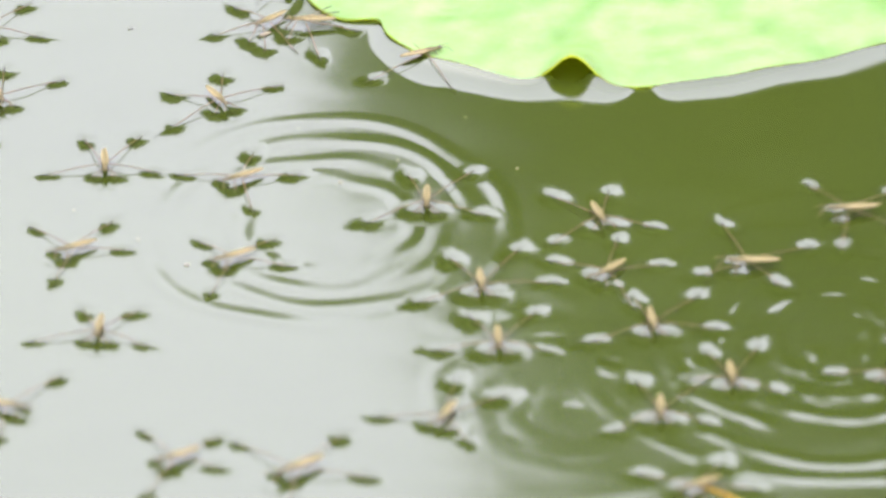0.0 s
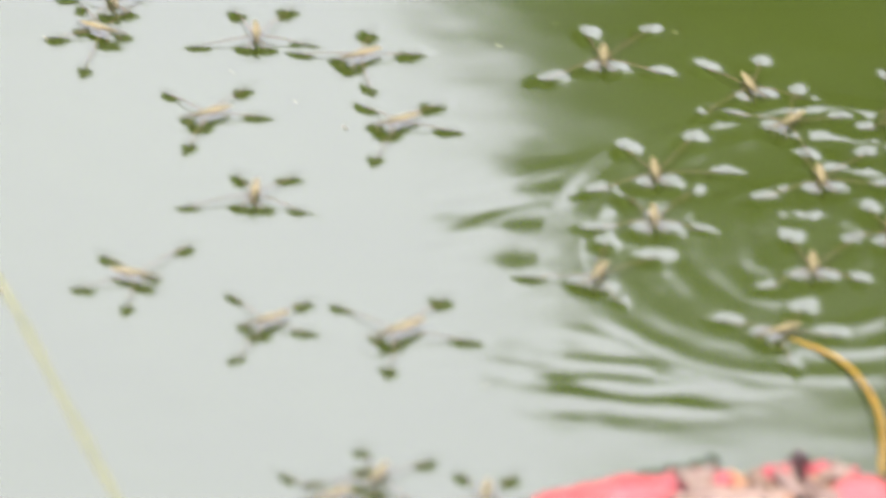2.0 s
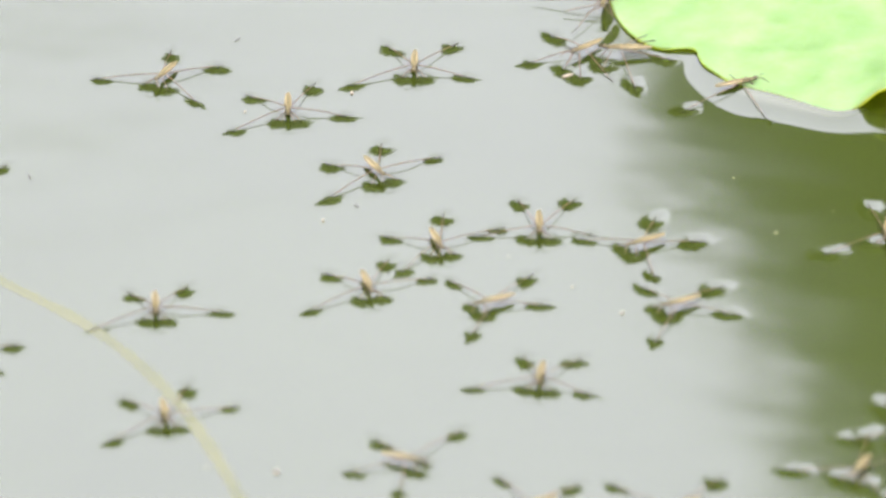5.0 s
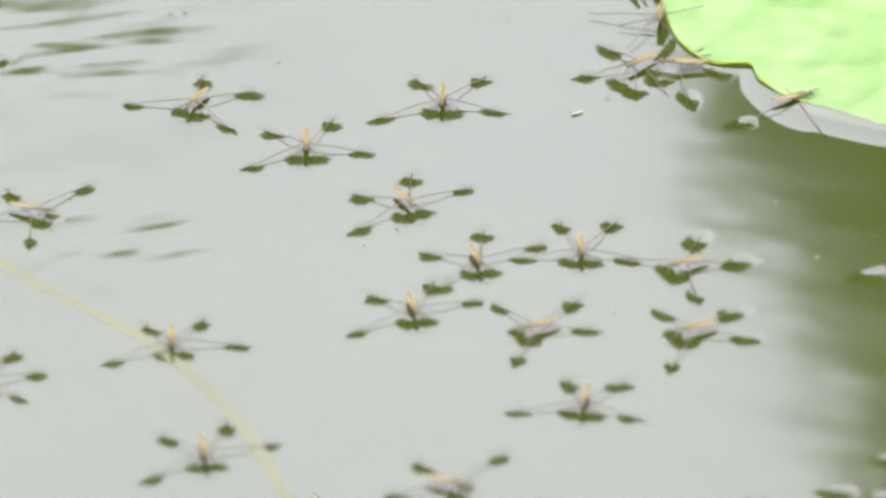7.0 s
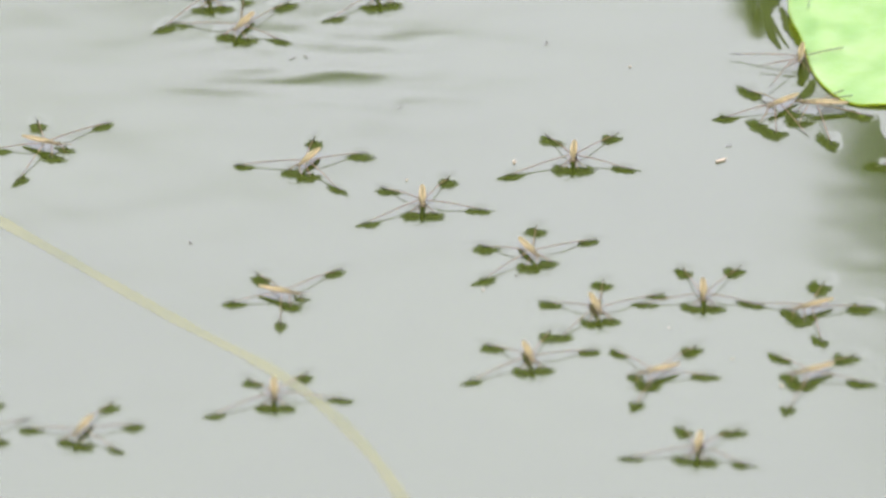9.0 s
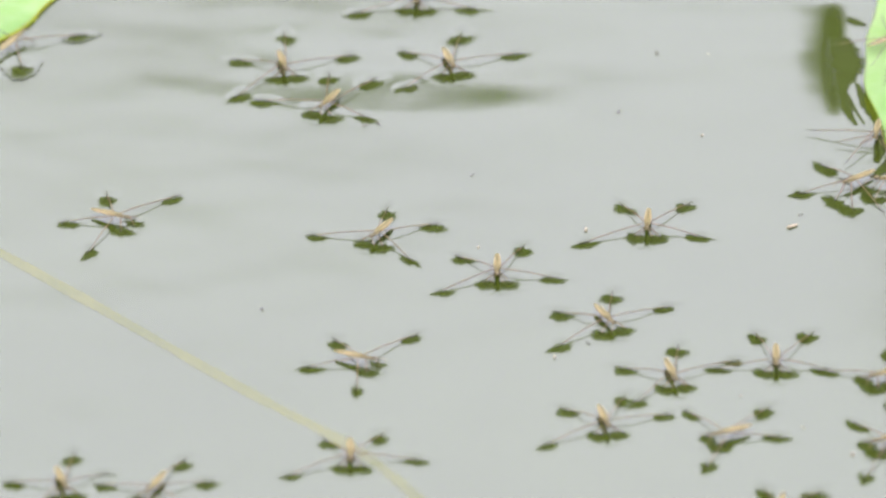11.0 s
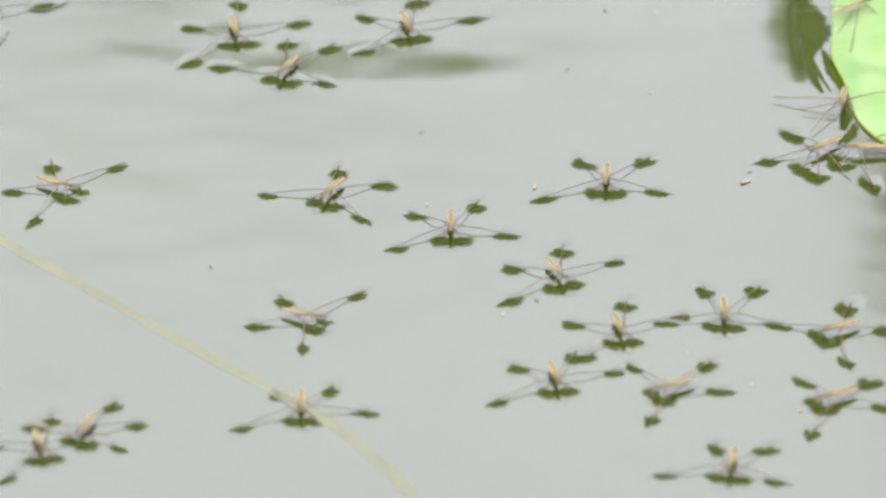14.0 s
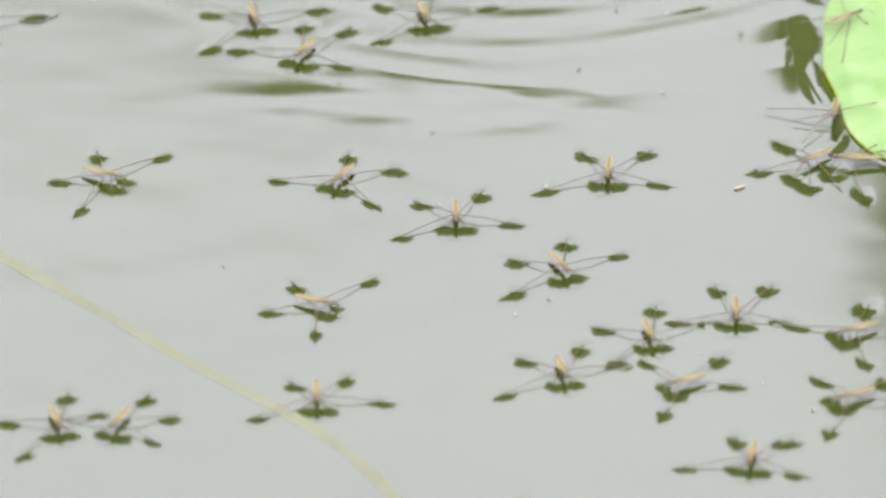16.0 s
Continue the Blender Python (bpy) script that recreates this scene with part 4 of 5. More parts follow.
swell(-58, 98, 50, 28, 14.8, 15.3, 3.0, 11, 45, 5)
swell(-50, 104, 44, 22, 15.35, 15.7, 3.2, 11, 46, 5)
swell(-4, 96, 68, 26, 15.75, 16, 4.5, 12, 47, -6)
swell(50, 126, 44, 24, 15.8, 16, 3.4, 11, 53, -6)


def motions():
    """Striders drift with the pond's skin and now and then skate; places in millimetres."""
    def go(key, *rows):
        root, heading = STRIDERS[key]
        walk(root, [(r[0], pose(r[1] / 1000, r[2] / 1000, 0, 0, 0, r[3] if len(r) > 3 else heading)) for r in rows])

    go("S1", (0, 40.2, 1.6), (0.5, 42.2, -0.8), (1, 45.6, -3.2), (1.5, 48.9, -6.1), (2, 53.1, -7.8), (2.5, 57.7, -10.0), (3, 60.9, -11.4), (3.5, 63.5, -12.3), (4, 66.4, -13.5), (4.2, 68.5, -13.2), (6.5, 67.6, -19.0), (7, 65.2, -18.6), (7.5, 62.9, -19.4), (8, 60.7, -21.4), (8.5, 60.8, -22.1), (9, 61.2, -20.6), (9.5, 62.1, -17.4), (10, 62.2, -16.0), (10.2, 61.8, -16.1), (12.5, 59.9, -15.9), (13, 58.7, -13.1), (13.5, 56.9, -12.2), (14, 56.4, -10.1), (14.5, 57.2, -8.7), (15, 58.0, -7.3), (15.5, 59.8, -5.7), (16, 61.3, -5.2))
    go("S2", (0, 72.7, -6.0), (0.5, 66.8, -10.6), (1, 70.4, -13.7), (1.5, 73.9, -16.2), (2, 77.6, -17.7), (2.5, 82.3, -19.3), (3, 85.9, -20.3), (3.5, 88.5, -21.1), (4, 91.8, -22.2), (4.2, 93.1, -21.9), (6.5, 92.8, -25.4), (7, 90.2, -25.6), (7.5, 88.2, -25.5), (8, 86.2, -27.5), (8.5, 86.3, -28.1), (9, 86.9, -26.6), (9.5, 87.4, -23.6), (10, 87.7, -22.6), (10.2, 87.5, -22.9), (12.5, 86.1, -22.8), (13, 85.8, -19.7), (13.5, 83.9, -18.8), (14, 83.5, -17.1), (14.5, 84.7, -16.1), (15, 85.4, -15.1), (15.5, 87.9, -13.9), (16, 89.9, -13.0))
    go("S3", (0, 32.5, -34.5), (0.5, 30.3, -35.2), (1, 33.9, -38.0), (1.5, 37.6, -39.7), (2, 41.5, -41.1), (2.5, 45.4, -42.3), (3, 49.2, -43.7), (3.5, 52.0, -44.6), (4, 55.3, -45.9), (4.2, 57.0, -45.5), (6.5, 57.1, -52.0), (7, 54.8, -52.0), (7.5, 52.6, -52.5), (8, 50.2, -55.2), (8.5, 50.2, -55.9), (9, 50.2, -54.1), (9.5, 51.5, -49.9), (10, 51.8, -48.6), (10.2, 51.4, -48.3), (12.5, 47.5, -47.7), (13, 46.5, -44.9), (13.5, 45.0, -43.7), (14, 44.2, -42.0), (14.5, 45.1, -40.3), (15, 45.8, -38.5), (15.5, 47.7, -36.5), (16, 49.1, -35.4))
    go("S4", (0, 69.5, -40.0), (0.5, 72.7, -40.9), (1, 76.9, -42.9), (1.5, 81.4, -44.6), (2, 85.6, -46.1), (2.5, 90.2, -46.1), (3, 94.4, -46.7), (3.5, 97.6, -47.1), (4, 101.1, -48.2), (4.2, 101.7, -48.0), (6.5, 94.0, -52.6), (7, 91.5, -53.3), (7.5, 88.7, -53.1), (8, 85.6, -55.7), (8.5, 85.8, -56.0), (9, 86.2, -54.1), (9.5, 88.0, -50.1), (10, 88.1, -49.5), (10.2, 87.9, -49.8), (12.5, 85.8, -50.8), (13, 84.8, -48.0), (13.5, 82.9, -47.2), (14, 82.3, -45.9), (14.5, 83.5, -44.9), (15, 84.7, -43.2), (15.5, 87.1, -42.4), (16, 88.5, -41.1))
    go("S5", (0, 37.0, -68.7), (0.5, 39.6, -68.9), (1, 43.6, -70.9), (1.5, 47.3, -73.0), (2, 50.9, -75.0), (2.5, 55.1, -75.3), (3, 59.1, -76.0), (3.5, 61.9, -76.8), (4, 65.3, -78.0), (4.2, 66.7, -77.7), (6.5, 67.2, -81.9), (7, 64.6, -82.6), (7.5, 61.7, -83.0), (8, 58.7, -86.3), (8.5, 58.7, -87.0), (9, 58.9, -84.9), (9.5, 60.7, -80.3), (10, 61.4, -79.0), (10.2, 61.2, -79.3), (12.5, 60.2, -79.2), (13, 59.3, -76.5), (13.5, 57.6, -75.7), (14, 57.2, -74.0), (14.5, 58.6, -72.3), (15, 59.8, -70.2), (15.5, 62.6, -68.3), (16, 63.9, -66.7))
    go("S6", (0, 54.0, -122.3), (0.5, 43.8, -122.2), (1, 46.9, -123.7), (1.5, 49.8, -125.4), (2, 52.7, -127.3), (2.5, 55.9, -127.6), (3, 59.4, -127.8), (3.5, 61.2, -129.0), (4, 63.8, -130.1), (4.2, 65.0, -130.0), (6.5, 64.8, -134.6), (7, 62.2, -135.0), (7.5, 60.1, -135.7), (8, 58.0, -138.6), (8.5, 58.5, -139.1), (9, 58.6, -138.1), (9.5, 59.1, -136.0), (10, 59.0, -135.1), (10.2, 58.8, -135.3), (12.5, 57.4, -135.5), (13, 56.9, -133.0), (13.5, 55.7, -132.2), (14, 55.2, -130.4), (14.5, 55.3, -128.6), (15, 55.9, -126.7), (15.5, 57.2, -125.1), (16, 58.7, -124.0))
    go("S7", (0, 14.4, -99.6), (0.5, 12.0, -101.7), (1, 15.7, -103.6), (1.5, 18.6, -105.6), (2, 22.0, -107.4), (2.5, 25.4, -108.1), (3, 28.9, -108.7), (3.5, 31.2, -110.0), (4, 33.7, -110.9), (4.2, 35.0, -111.0), (6.5, 34.6, -116.1), (7, 32.1, -116.5), (7.5, 29.9, -117.3), (8, 27.9, -120.3), (8.5, 28.2, -121.1), (9, 28.4, -120.3), (9.5, 28.8, -118.2), (10, 28.7, -117.2), (10.2, 28.5, -117.4), (12.5, 27.1, -118.1), (13, 26.5, -115.8), (13.5, 25.2, -115.0), (14, 24.7, -113.2), (14.5, 24.9, -111.2), (15, 25.5, -109.0), (15.5, 26.9, -107.0), (16, 28.4, -106.0))
    go("S8", (0, 81.3, -128.5), (0.5, 75.6, -128.6), (1, 76.9, -129.7), (1.5, 77.8, -132.6), (2, 82.7, -132.9), (2.5, 87.5, -132.3), (3, 90.6, -132.5), (3.5, 92.7, -133.2), (4, 95.4, -133.8), (4.2, 96.7, -133.6), (6.5, 96.4, -137.8), (7, 93.8, -138.1), (7.5, 91.7, -138.8), (8, 89.6, -141.6), (8.5, 90.0, -141.7), (9, 90.2, -140.6), (9.5, 90.7, -138.4), (10, 90.6, -137.6), (10.2, 90.4, -137.9), (12.5, 89.1, -137.5), (13, 88.6, -134.8), (13.5, 87.4, -134.0), (14, 86.9, -132.2), (14.5, 87.0, -130.7), (15, 87.6, -129.1), (15.5, 89.0, -127.8), (16, 90.5, -126.6))
    go("S9", (0, 115.8, -108.0), (0.5, 118.3, -107.3), (1, 121.6, -108.5), (1.5, 124.9, -110.4), (2, 128.7, -111.6), (2.5, 131.5, -111.3), (3, 132.6, -116.4), (3.5, 135.2, -117.0), (4, 138.4, -117.5), (4.2, 139.4, -117.1), (6.5, 139.0, -120.7), (7, 136.4, -120.9), (7.5, 134.2, -121.5), (8, 132.1, -124.3), (8.5, 132.5, -124.0), (9, 132.7, -122.6), (9.5, 133.2, -120.2), (10, 133.1, -119.7), (10.2, 132.8, -119.9), (12.5, 131.5, -118.9), (13, 131.0, -115.8), (13.5, 129.7, -115.0), (14, 129.3, -113.2), (14.5, 129.5, -112.0), (15, 130.1, -110.8), (15.5, 131.6, -110.0), (16, 133.1, -108.5))
    go("S10", (0, 129.3, -77.8), (0.5, 133.0, -76.9), (1, 137.1, -78.5), (1.5, 141.6, -79.4), (2, 142.9, -89.1), (2.5, 144.2, -98.1), (3, 145.7, -100.1), (3.5, 148.3, -101.0), (4, 151.4, -101.6), (4.2, 152.7, -101.3), (6.5, 152.2, -104.7), (7, 149.6, -105.0), (7.5, 147.3, -105.5), (8, 145.2, -108.3), (8.5, 145.5, -107.9), (9, 145.7, -106.4), (9.5, 146.2, -104.0), (10, 146.1, -103.5), (10.2, 145.9, -103.7), (12.5, 144.4, -102.5), (13, 143.9, -99.2), (13.5, 142.7, -98.5), (14, 142.2, -96.6), (14.5, 142.5, -95.5), (15, 143.2, -94.4), (15.5, 144.7, -93.7), (16, 146.1, -92.2))
    go("S11", (0, 115.5, -17.7), (0.5, 119.1, -18.6), (1, 123.8, -19.5), (1.5, 129.0, -20.2), (2, 134.5, -20.7), (2.5, 139.1, -19.7), (3, 143.0, -19.2), (3.5, 146.1, -18.7), (4, 149.2, -18.4), (4.2, 150.4, -18.1), (6.5, 149.6, -21.8), (7, 146.8, -22.1), (7.5, 144.5, -22.7), (8, 142.3, -25.6), (8.5, 142.4, -25.3), (9, 142.4, -23.8), (9.5, 142.8, -21.3), (10, 142.8, -20.7), (10.2, 142.6, -21.0), (12.5, 140.7, -19.8), (13, 140.0, -16.5), (13.5, 138.7, -15.7), (14, 138.3, -13.7), (14.5, 138.7, -12.5), (15, 139.6, -11.3), (15.5, 141.5, -10.5), (16, 142.9, -8.9))
    go("S12", (0, 126.5, -53.7, -87.7), (0.5, 130.4, -54.2, -87.7), (1, 134.2, -62.0, -87.7), (1.5, 138.5, -63.7, -87.7), (2, 144.1, -69.8, -87.7), (2.3, 146.2, -65.7, -58.0), (2.5, 155.7, -69.6, -50.0), (2.8, 157.0, -71.2, -50.0), (3, 159.8, -73.0, -50.0), (3.5, 162.3, -73.6, -50.0), (4, 165.4, -74.1, -50.0), (4.2, 166.7, -73.9, -50.0), (6.5, 166.1, -77.2, -50.0), (7, 163.4, -77.5, -50.0), (7.5, 161.2, -78.0, -50.0), (8, 159.0, -80.8, -50.0), (8.5, 159.2, -80.4, -50.0), (9, 159.4, -78.8, -50.0), (9.5, 159.9, -76.4, -50.0), (10, 159.8, -75.9, -50.0), (10.2, 159.6, -76.1, -50.0), (12.5, 158.0, -74.8, -50.0), (13, 157.4, -71.4, -50.0), (13.5, 156.2, -70.7, -50.0), (14, 155.7, -68.8, -50.0), (14.5, 156.0, -67.7, -50.0), (15, 156.8, -66.6, -50.0), (15.5, 158.4, -66.0, -50.0), (16, 159.9, -64.5, -50.0))
    go("S14", (0, 155.6, -26.4), (0.5, 159.3, -26.1), (1, 160.6, -32.4), (1.5, 164.3, -33.2), (2, 168.2, -34.2), (2.5, 172.2, -34.7), (3, 175.6, -33.9), (3.5, 178.2, -34.5), (4, 181.2, -34.9), (4.2, 182.5, -34.6), (6.5, 181.7, -37.7), (7, 179.0, -38.0), (7.5, 176.7, -38.5), (8, 174.4, -41.4), (8.5, 174.5, -40.7), (9, 174.6, -39.0), (9.5, 175.1, -36.4), (10, 175.1, -36.0), (10.2, 174.8, -36.3), (12.5, 173.1, -34.5), (13, 172.4, -31.0), (13.5, 171.2, -30.2), (14, 170.7, -28.3), (14.5, 171.1, -27.3), (15, 172.0, -26.4), (15.5, 173.8, -26.0), (16, 175.2, -24.3))
    go("S15", (0, 156.8, -50.0), (0.5, 161.1, -49.4), (1, 166.2, -50.0), (1.5, 171.4, -49.8), (2, 176.4, -50.0), (2.5, 180.3, -50.5), (3, 183.8, -49.6), (3.5, 186.3, -50.1), (4, 189.4, -50.6), (4.2, 190.7, -50.2), (6.5, 189.9, -53.2), (7, 187.3, -53.4), (7.5, 185.0, -53.9), (8, 182.7, -56.7), (8.5, 182.9, -55.9), (9, 183.0, -54.2), (9.5, 183.5, -51.6), (10, 183.4, -51.3), (10.2, 183.2, -51.6), (12.5, 181.5, -49.7), (13, 180.9, -46.1), (13.5, 179.7, -45.3), (14, 179.3, -43.4), (14.5, 179.6, -42.5), (15, 180.5, -41.7), (15.5, 182.2, -41.4), (16, 183.6, -39.7))
    go("S16", (0, 165.4, -72.0), (0.5, 169.2, -72.0), (1, 173.6, -72.6), (1.5, 178.1, -73.4), (2, 182.5, -73.9), (2.5, 186.4, -74.4), (3, 190.0, -73.4), (3.5, 192.6, -73.9), (4, 195.7, -74.3), (4.2, 196.9, -73.9), (6.5, 196.3, -76.7), (7, 193.6, -77.0), (7.5, 191.4, -77.4), (8, 189.1, -80.2), (8.5, 189.4, -79.3), (9, 189.5, -77.6), (9.5, 190.1, -75.0), (10, 190.0, -74.7), (10.2, 189.8, -75.0), (12.5, 188.2, -73.0), (13, 187.7, -69.3), (13.5, 186.5, -68.6), (14, 186.0, -66.7), (14.5, 186.3, -65.9), (15, 187.1, -65.2), (15.5, 188.7, -65.0), (16, 190.2, -63.3))
    go("S17", (0, 182.3, -95.1), (0.5, 185.5, -93.7), (1, 189.4, -94.6), (1.5, 193.7, -95.7), (2, 197.6, -96.5), (2.5, 201.4, -97.1), (3, 205.1, -95.8), (3.5, 207.7, -96.2), (4, 210.8, -96.5), (4.2, 212.1, -96.1), (6.5, 211.6, -98.6), (7, 208.9, -98.8), (7.5, 206.7, -99.3), (8, 204.4, -101.9), (8.5, 204.8, -100.9), (9, 205.0, -99.1), (9.5, 205.5, -96.5), (10, 205.4, -96.2), (10.2, 205.2, -96.5), (12.5, 203.8, -94.3), (13, 203.3, -90.6), (13.5, 202.1, -89.9), (14, 201.7, -88.0), (14.5, 201.9, -87.3), (15, 202.6, -86.7), (15.5, 204.1, -86.8), (16, 205.6, -85.0))
    go("S18", (0, 165.1, -108.2), (0.5, 167.9, -107.1), (1, 171.6, -108.0), (1.5, 175.5, -108.5), (2, 178.3, -109.9), (2.5, 182.1, -110.4), (3, 185.8, -109.4), (3.5, 188.4, -109.9), (4, 191.5, -110.3), (4.2, 192.8, -110.0), (6.5, 192.3, -112.8), (7, 189.7, -113.0), (7.5, 187.5, -113.4), (8, 185.3, -116.1), (8.5, 185.7, -115.3), (9, 185.9, -113.6), (9.5, 186.4, -111.0), (10, 186.3, -110.7), (10.2, 186.1, -111.0), (12.5, 184.7, -109.1), (13, 184.3, -105.5), (13.5, 183.0, -104.8), (14, 182.6, -102.9), (14.5, 182.9, -102.1), (15, 183.5, -101.4), (15.5, 185.0, -101.2), (16, 186.5, -99.5))
    go("S19", (0, 190.1, -48.7), (0.5, 193.4, -48.0), (1, 197.3, -48.2), (1.5, 202.0, -48.6), (2, 205.9, -49.4), (2.5, 209.8, -50.0), (3, 213.3, -48.5), (3.5, 215.9, -49.0), (4, 219.0, -49.2), (4.2, 220.2, -48.9), (6.5, 219.5, -51.4), (7, 216.8, -51.6), (7.5, 214.5, -52.0), (8, 212.2, -54.8), (8.5, 212.4, -53.7), (9, 212.5, -51.8), (9.5, 213.0, -49.1), (10, 212.9, -48.9), (10.2, 212.7, -49.2), (12.5, 211.0, -46.8), (13, 210.5, -42.9), (13.5, 209.3, -42.2), (14, 208.8, -40.3), (14.5, 209.2, -39.6), (15, 210.1, -39.1), (15.5, 211.8, -39.2), (16, 213.2, -37.3))
    go("S20", (0, 215.2, -27.3), (0.1, 206.5, -32.8), (0.3, 207.5, -31.0), (0.5, 205.0, -28.5), (0.7, 205.6, -29.1), (1, 210.7, -27.3), (1.5, 213.8, -27.7), (2, 217.7, -28.5), (2.5, 221.6, -29.0), (3, 225.1, -27.3), (3.5, 227.6, -27.6), (4, 230.7, -27.8), (4.2, 232.0, -27.4), (6.5, 231.1, -29.7), (7, 228.4, -29.9), (7.5, 226.0, -30.3), (8, 223.7, -33.0), (8.5, 223.8, -31.7), (9, 223.9, -29.7), (9.5, 224.4, -26.9), (10, 224.4, -26.8), (10.2, 224.2, -27.1), (12.5, 222.4, -24.4), (13, 221.8, -20.3), (13.5, 220.6, -19.6), (14, 220.2, -17.6), (14.5, 220.6, -17.1), (15, 221.5, -16.7), (15.5, 223.3, -17.0), (16, 224.8, -15.1))
    go("S21", (0, 172.2, -139.5), (0.5, 174.7, -138.5), (1, 171.3, -136.8), (1.5, 167.9, -135.4), (2, 169.3, -136.2), (2.5, 173.1, -136.7), (3, 176.9, -135.9), (3.5, 179.5, -136.4), (4, 182.6, -136.8), (4.2, 183.9, -136.4), (6.5, 183.6, -139.3), (7, 181.0, -139.5), (7.5, 178.8, -139.9), (8, 176.6, -142.6), (8.5, 177.1, -141.9), (9, 177.3, -140.2), (9.5, 177.9, -137.7), (10, 177.7, -137.4), (10.2, 177.5, -137.6), (12.5, 176.3, -135.9), (13, 175.9, -132.4), (13.5, 174.7, -131.7), (14, 174.3, -129.9), (14.5, 174.4, -129.0), (15, 175.0, -128.3), (15.5, 176.3, -128.0), (16, 177.9, -126.4))
    go("S22", (0, 8.0, 15.0, -36.3), (0.5, 10.4, 5.9, -36.3), (0.7, 10.9, 8.1, -36.3), (1, 14.6, 8.5, -36.3), (1.5, 14.0, -2.7, -36.3), (2, 16.3, -4.1, -36.3), (2.5, 18.6, -4.1, -36.3), (3, 21.4, -6.2, -36.3), (3.5, 24.2, -7.6, -36.3), (4, 25.4, -20.8, -77.6), (4.2, 27.1, -29.9, -77.6), (6.5, 27.8, -43.1, -77.6), (7, 25.3, -43.2, -77.6), (7.5, 22.9, -44.6, -77.6), (8, 20.3, -47.8, -77.6), (8.5, 19.8, -48.6, -77.6), (9, 20.0, -47.2, -77.6), (9.5, 21.3, -43.3, -77.6), (10, 21.8, -42.2, -77.6), (10.2, 21.4, -42.2, -77.6), (12.5, 19.3, -43.4, -77.6), (13, 18.4, -40.9, -77.6), (13.5, 16.9, -39.8, -77.6), (14, 16.3, -37.7, -77.6), (14.5, 16.9, -35.5, -77.6), (15, 17.5, -33.0, -77.6), (15.5, 19.0, -31.1, -77.6), (16, 19.9, -30.3, -77.6))
    go("S23", (0, 67.7, 28.7), (0.5, 70.7, 30.9), (1, 70.6, 23.0), (1.5, 55.5, 28.6), (2, 36.8, 28.9), (2.5, 21.8, 31.8), (3, 23.0, 28.5), (3.5, 27.3, 21.7), (4, 28.9, 15.0), (4.2, 30.2, 14.1), (6.5, 26.5, 3.1), (7, 23.9, 2.5), (7.5, 22.2, 1.4), (8, 20.8, -1.8), (8.5, 20.7, -3.4), (9, 20.4, -2.4), (9.5, 20.9, 0.9), (10, 20.8, 2.1), (10.2, 20.7, 1.9), (12.5, 19.7, 1.1), (13, 18.6, 3.7), (13.5, 17.3, 4.9), (14, 16.8, 7.4), (14.5, 17.0, 9.6), (15, 17.7, 12.2), (15.5, 18.6, 14.6), (16, 19.7, 15.0))
    go("S25", (0, 15.5, 32.8), (0.3, 14.9, 25.9), (0.5, 12.9, 26.9), (0.7, 13.3, 24.5), (1, 17.1, 22.0), (1.5, 17.5, 15.0), (2, 19.5, 8.2), (2.5, 23.5, 7.8), (3, 25.9, 5.3), (3.5, 28.3, 0.9), (4, 38.8, -13.1), (4.2, 44.2, -17.3), (6.5, 43.3, -23.0), (7, 40.5, -22.8), (7.5, 38.5, -24.1), (8, 36.0, -27.3), (8.5, 35.8, -28.0), (9, 35.9, -26.6), (9.5, 36.8, -22.6), (10, 36.9, -21.0), (10.2, 36.7, -21.3), (12.5, 35.0, -23.1), (13, 34.0, -20.2), (13.5, 32.2, -19.0), (14, 31.6, -16.9), (14.5, 32.2, -14.7), (15, 33.0, -12.6), (15.5, 34.6, -10.2), (16, 40.6, -14.6))
    go("S27", (0, -10.2, 57.3), (0.5, -7.0, 57.4), (1, -3.3, 55.0), (1.5, 0.4, 52.8), (2, 4.3, 51.0), (2.5, 8.4, 50.6), (3, 8.9, 47.3), (3.5, 9.0, 44.8), (4, 10.0, 41.7), (4.2, 10.5, 41.3), (6.5, 3.7, 28.9), (7, 0.7, 27.8), (7.5, -1.5, 26.2), (8, -3.6, 22.1), (8.5, -4.3, 19.6), (9, -4.9, 19.9), (9.5, -4.5, 22.8), (10, -4.5, 24.3), (10.2, -4.6, 24.0), (12.5, -6.1, 21.8), (13, -6.8, 24.0), (13.5, -7.8, 25.6), (14, -8.2, 27.8), (14.5, -7.8, 30.4), (15, -7.0, 33.4), (15.5, -6.3, 35.9), (16, -5.0, 37.4))
    go("S28", (0, -43.5, 63.5), (0.5, -40.4, 63.5), (1, -36.7, 60.8), (1.5, -32.9, 58.4), (2, -29.1, 56.5), (2.5, -25.0, 56.1), (3, -22.3, 55.9), (3.5, -21.0, 57.4), (4, -20.0, 54.6), (4.2, -19.5, 54.2), (6.5, -21.6, 49.3), (7, -25.3, 47.4), (7.5, -27.7, 44.8), (8, -30.0, 40.9), (8.5, -31.4, 37.2), (9, -32.2, 37.1), (9.5, -32.2, 38.8), (10, -31.8, 41.0), (10.2, -32.0, 40.0), (12.5, -34.3, 38.2), (13, -35.0, 39.6), (13.5, -36.0, 41.2), (14, -36.6, 43.0), (14.5, -36.3, 45.7), (15, -35.1, 48.7), (15.5, -34.3, 52.0), (16, -32.2, 54.3))
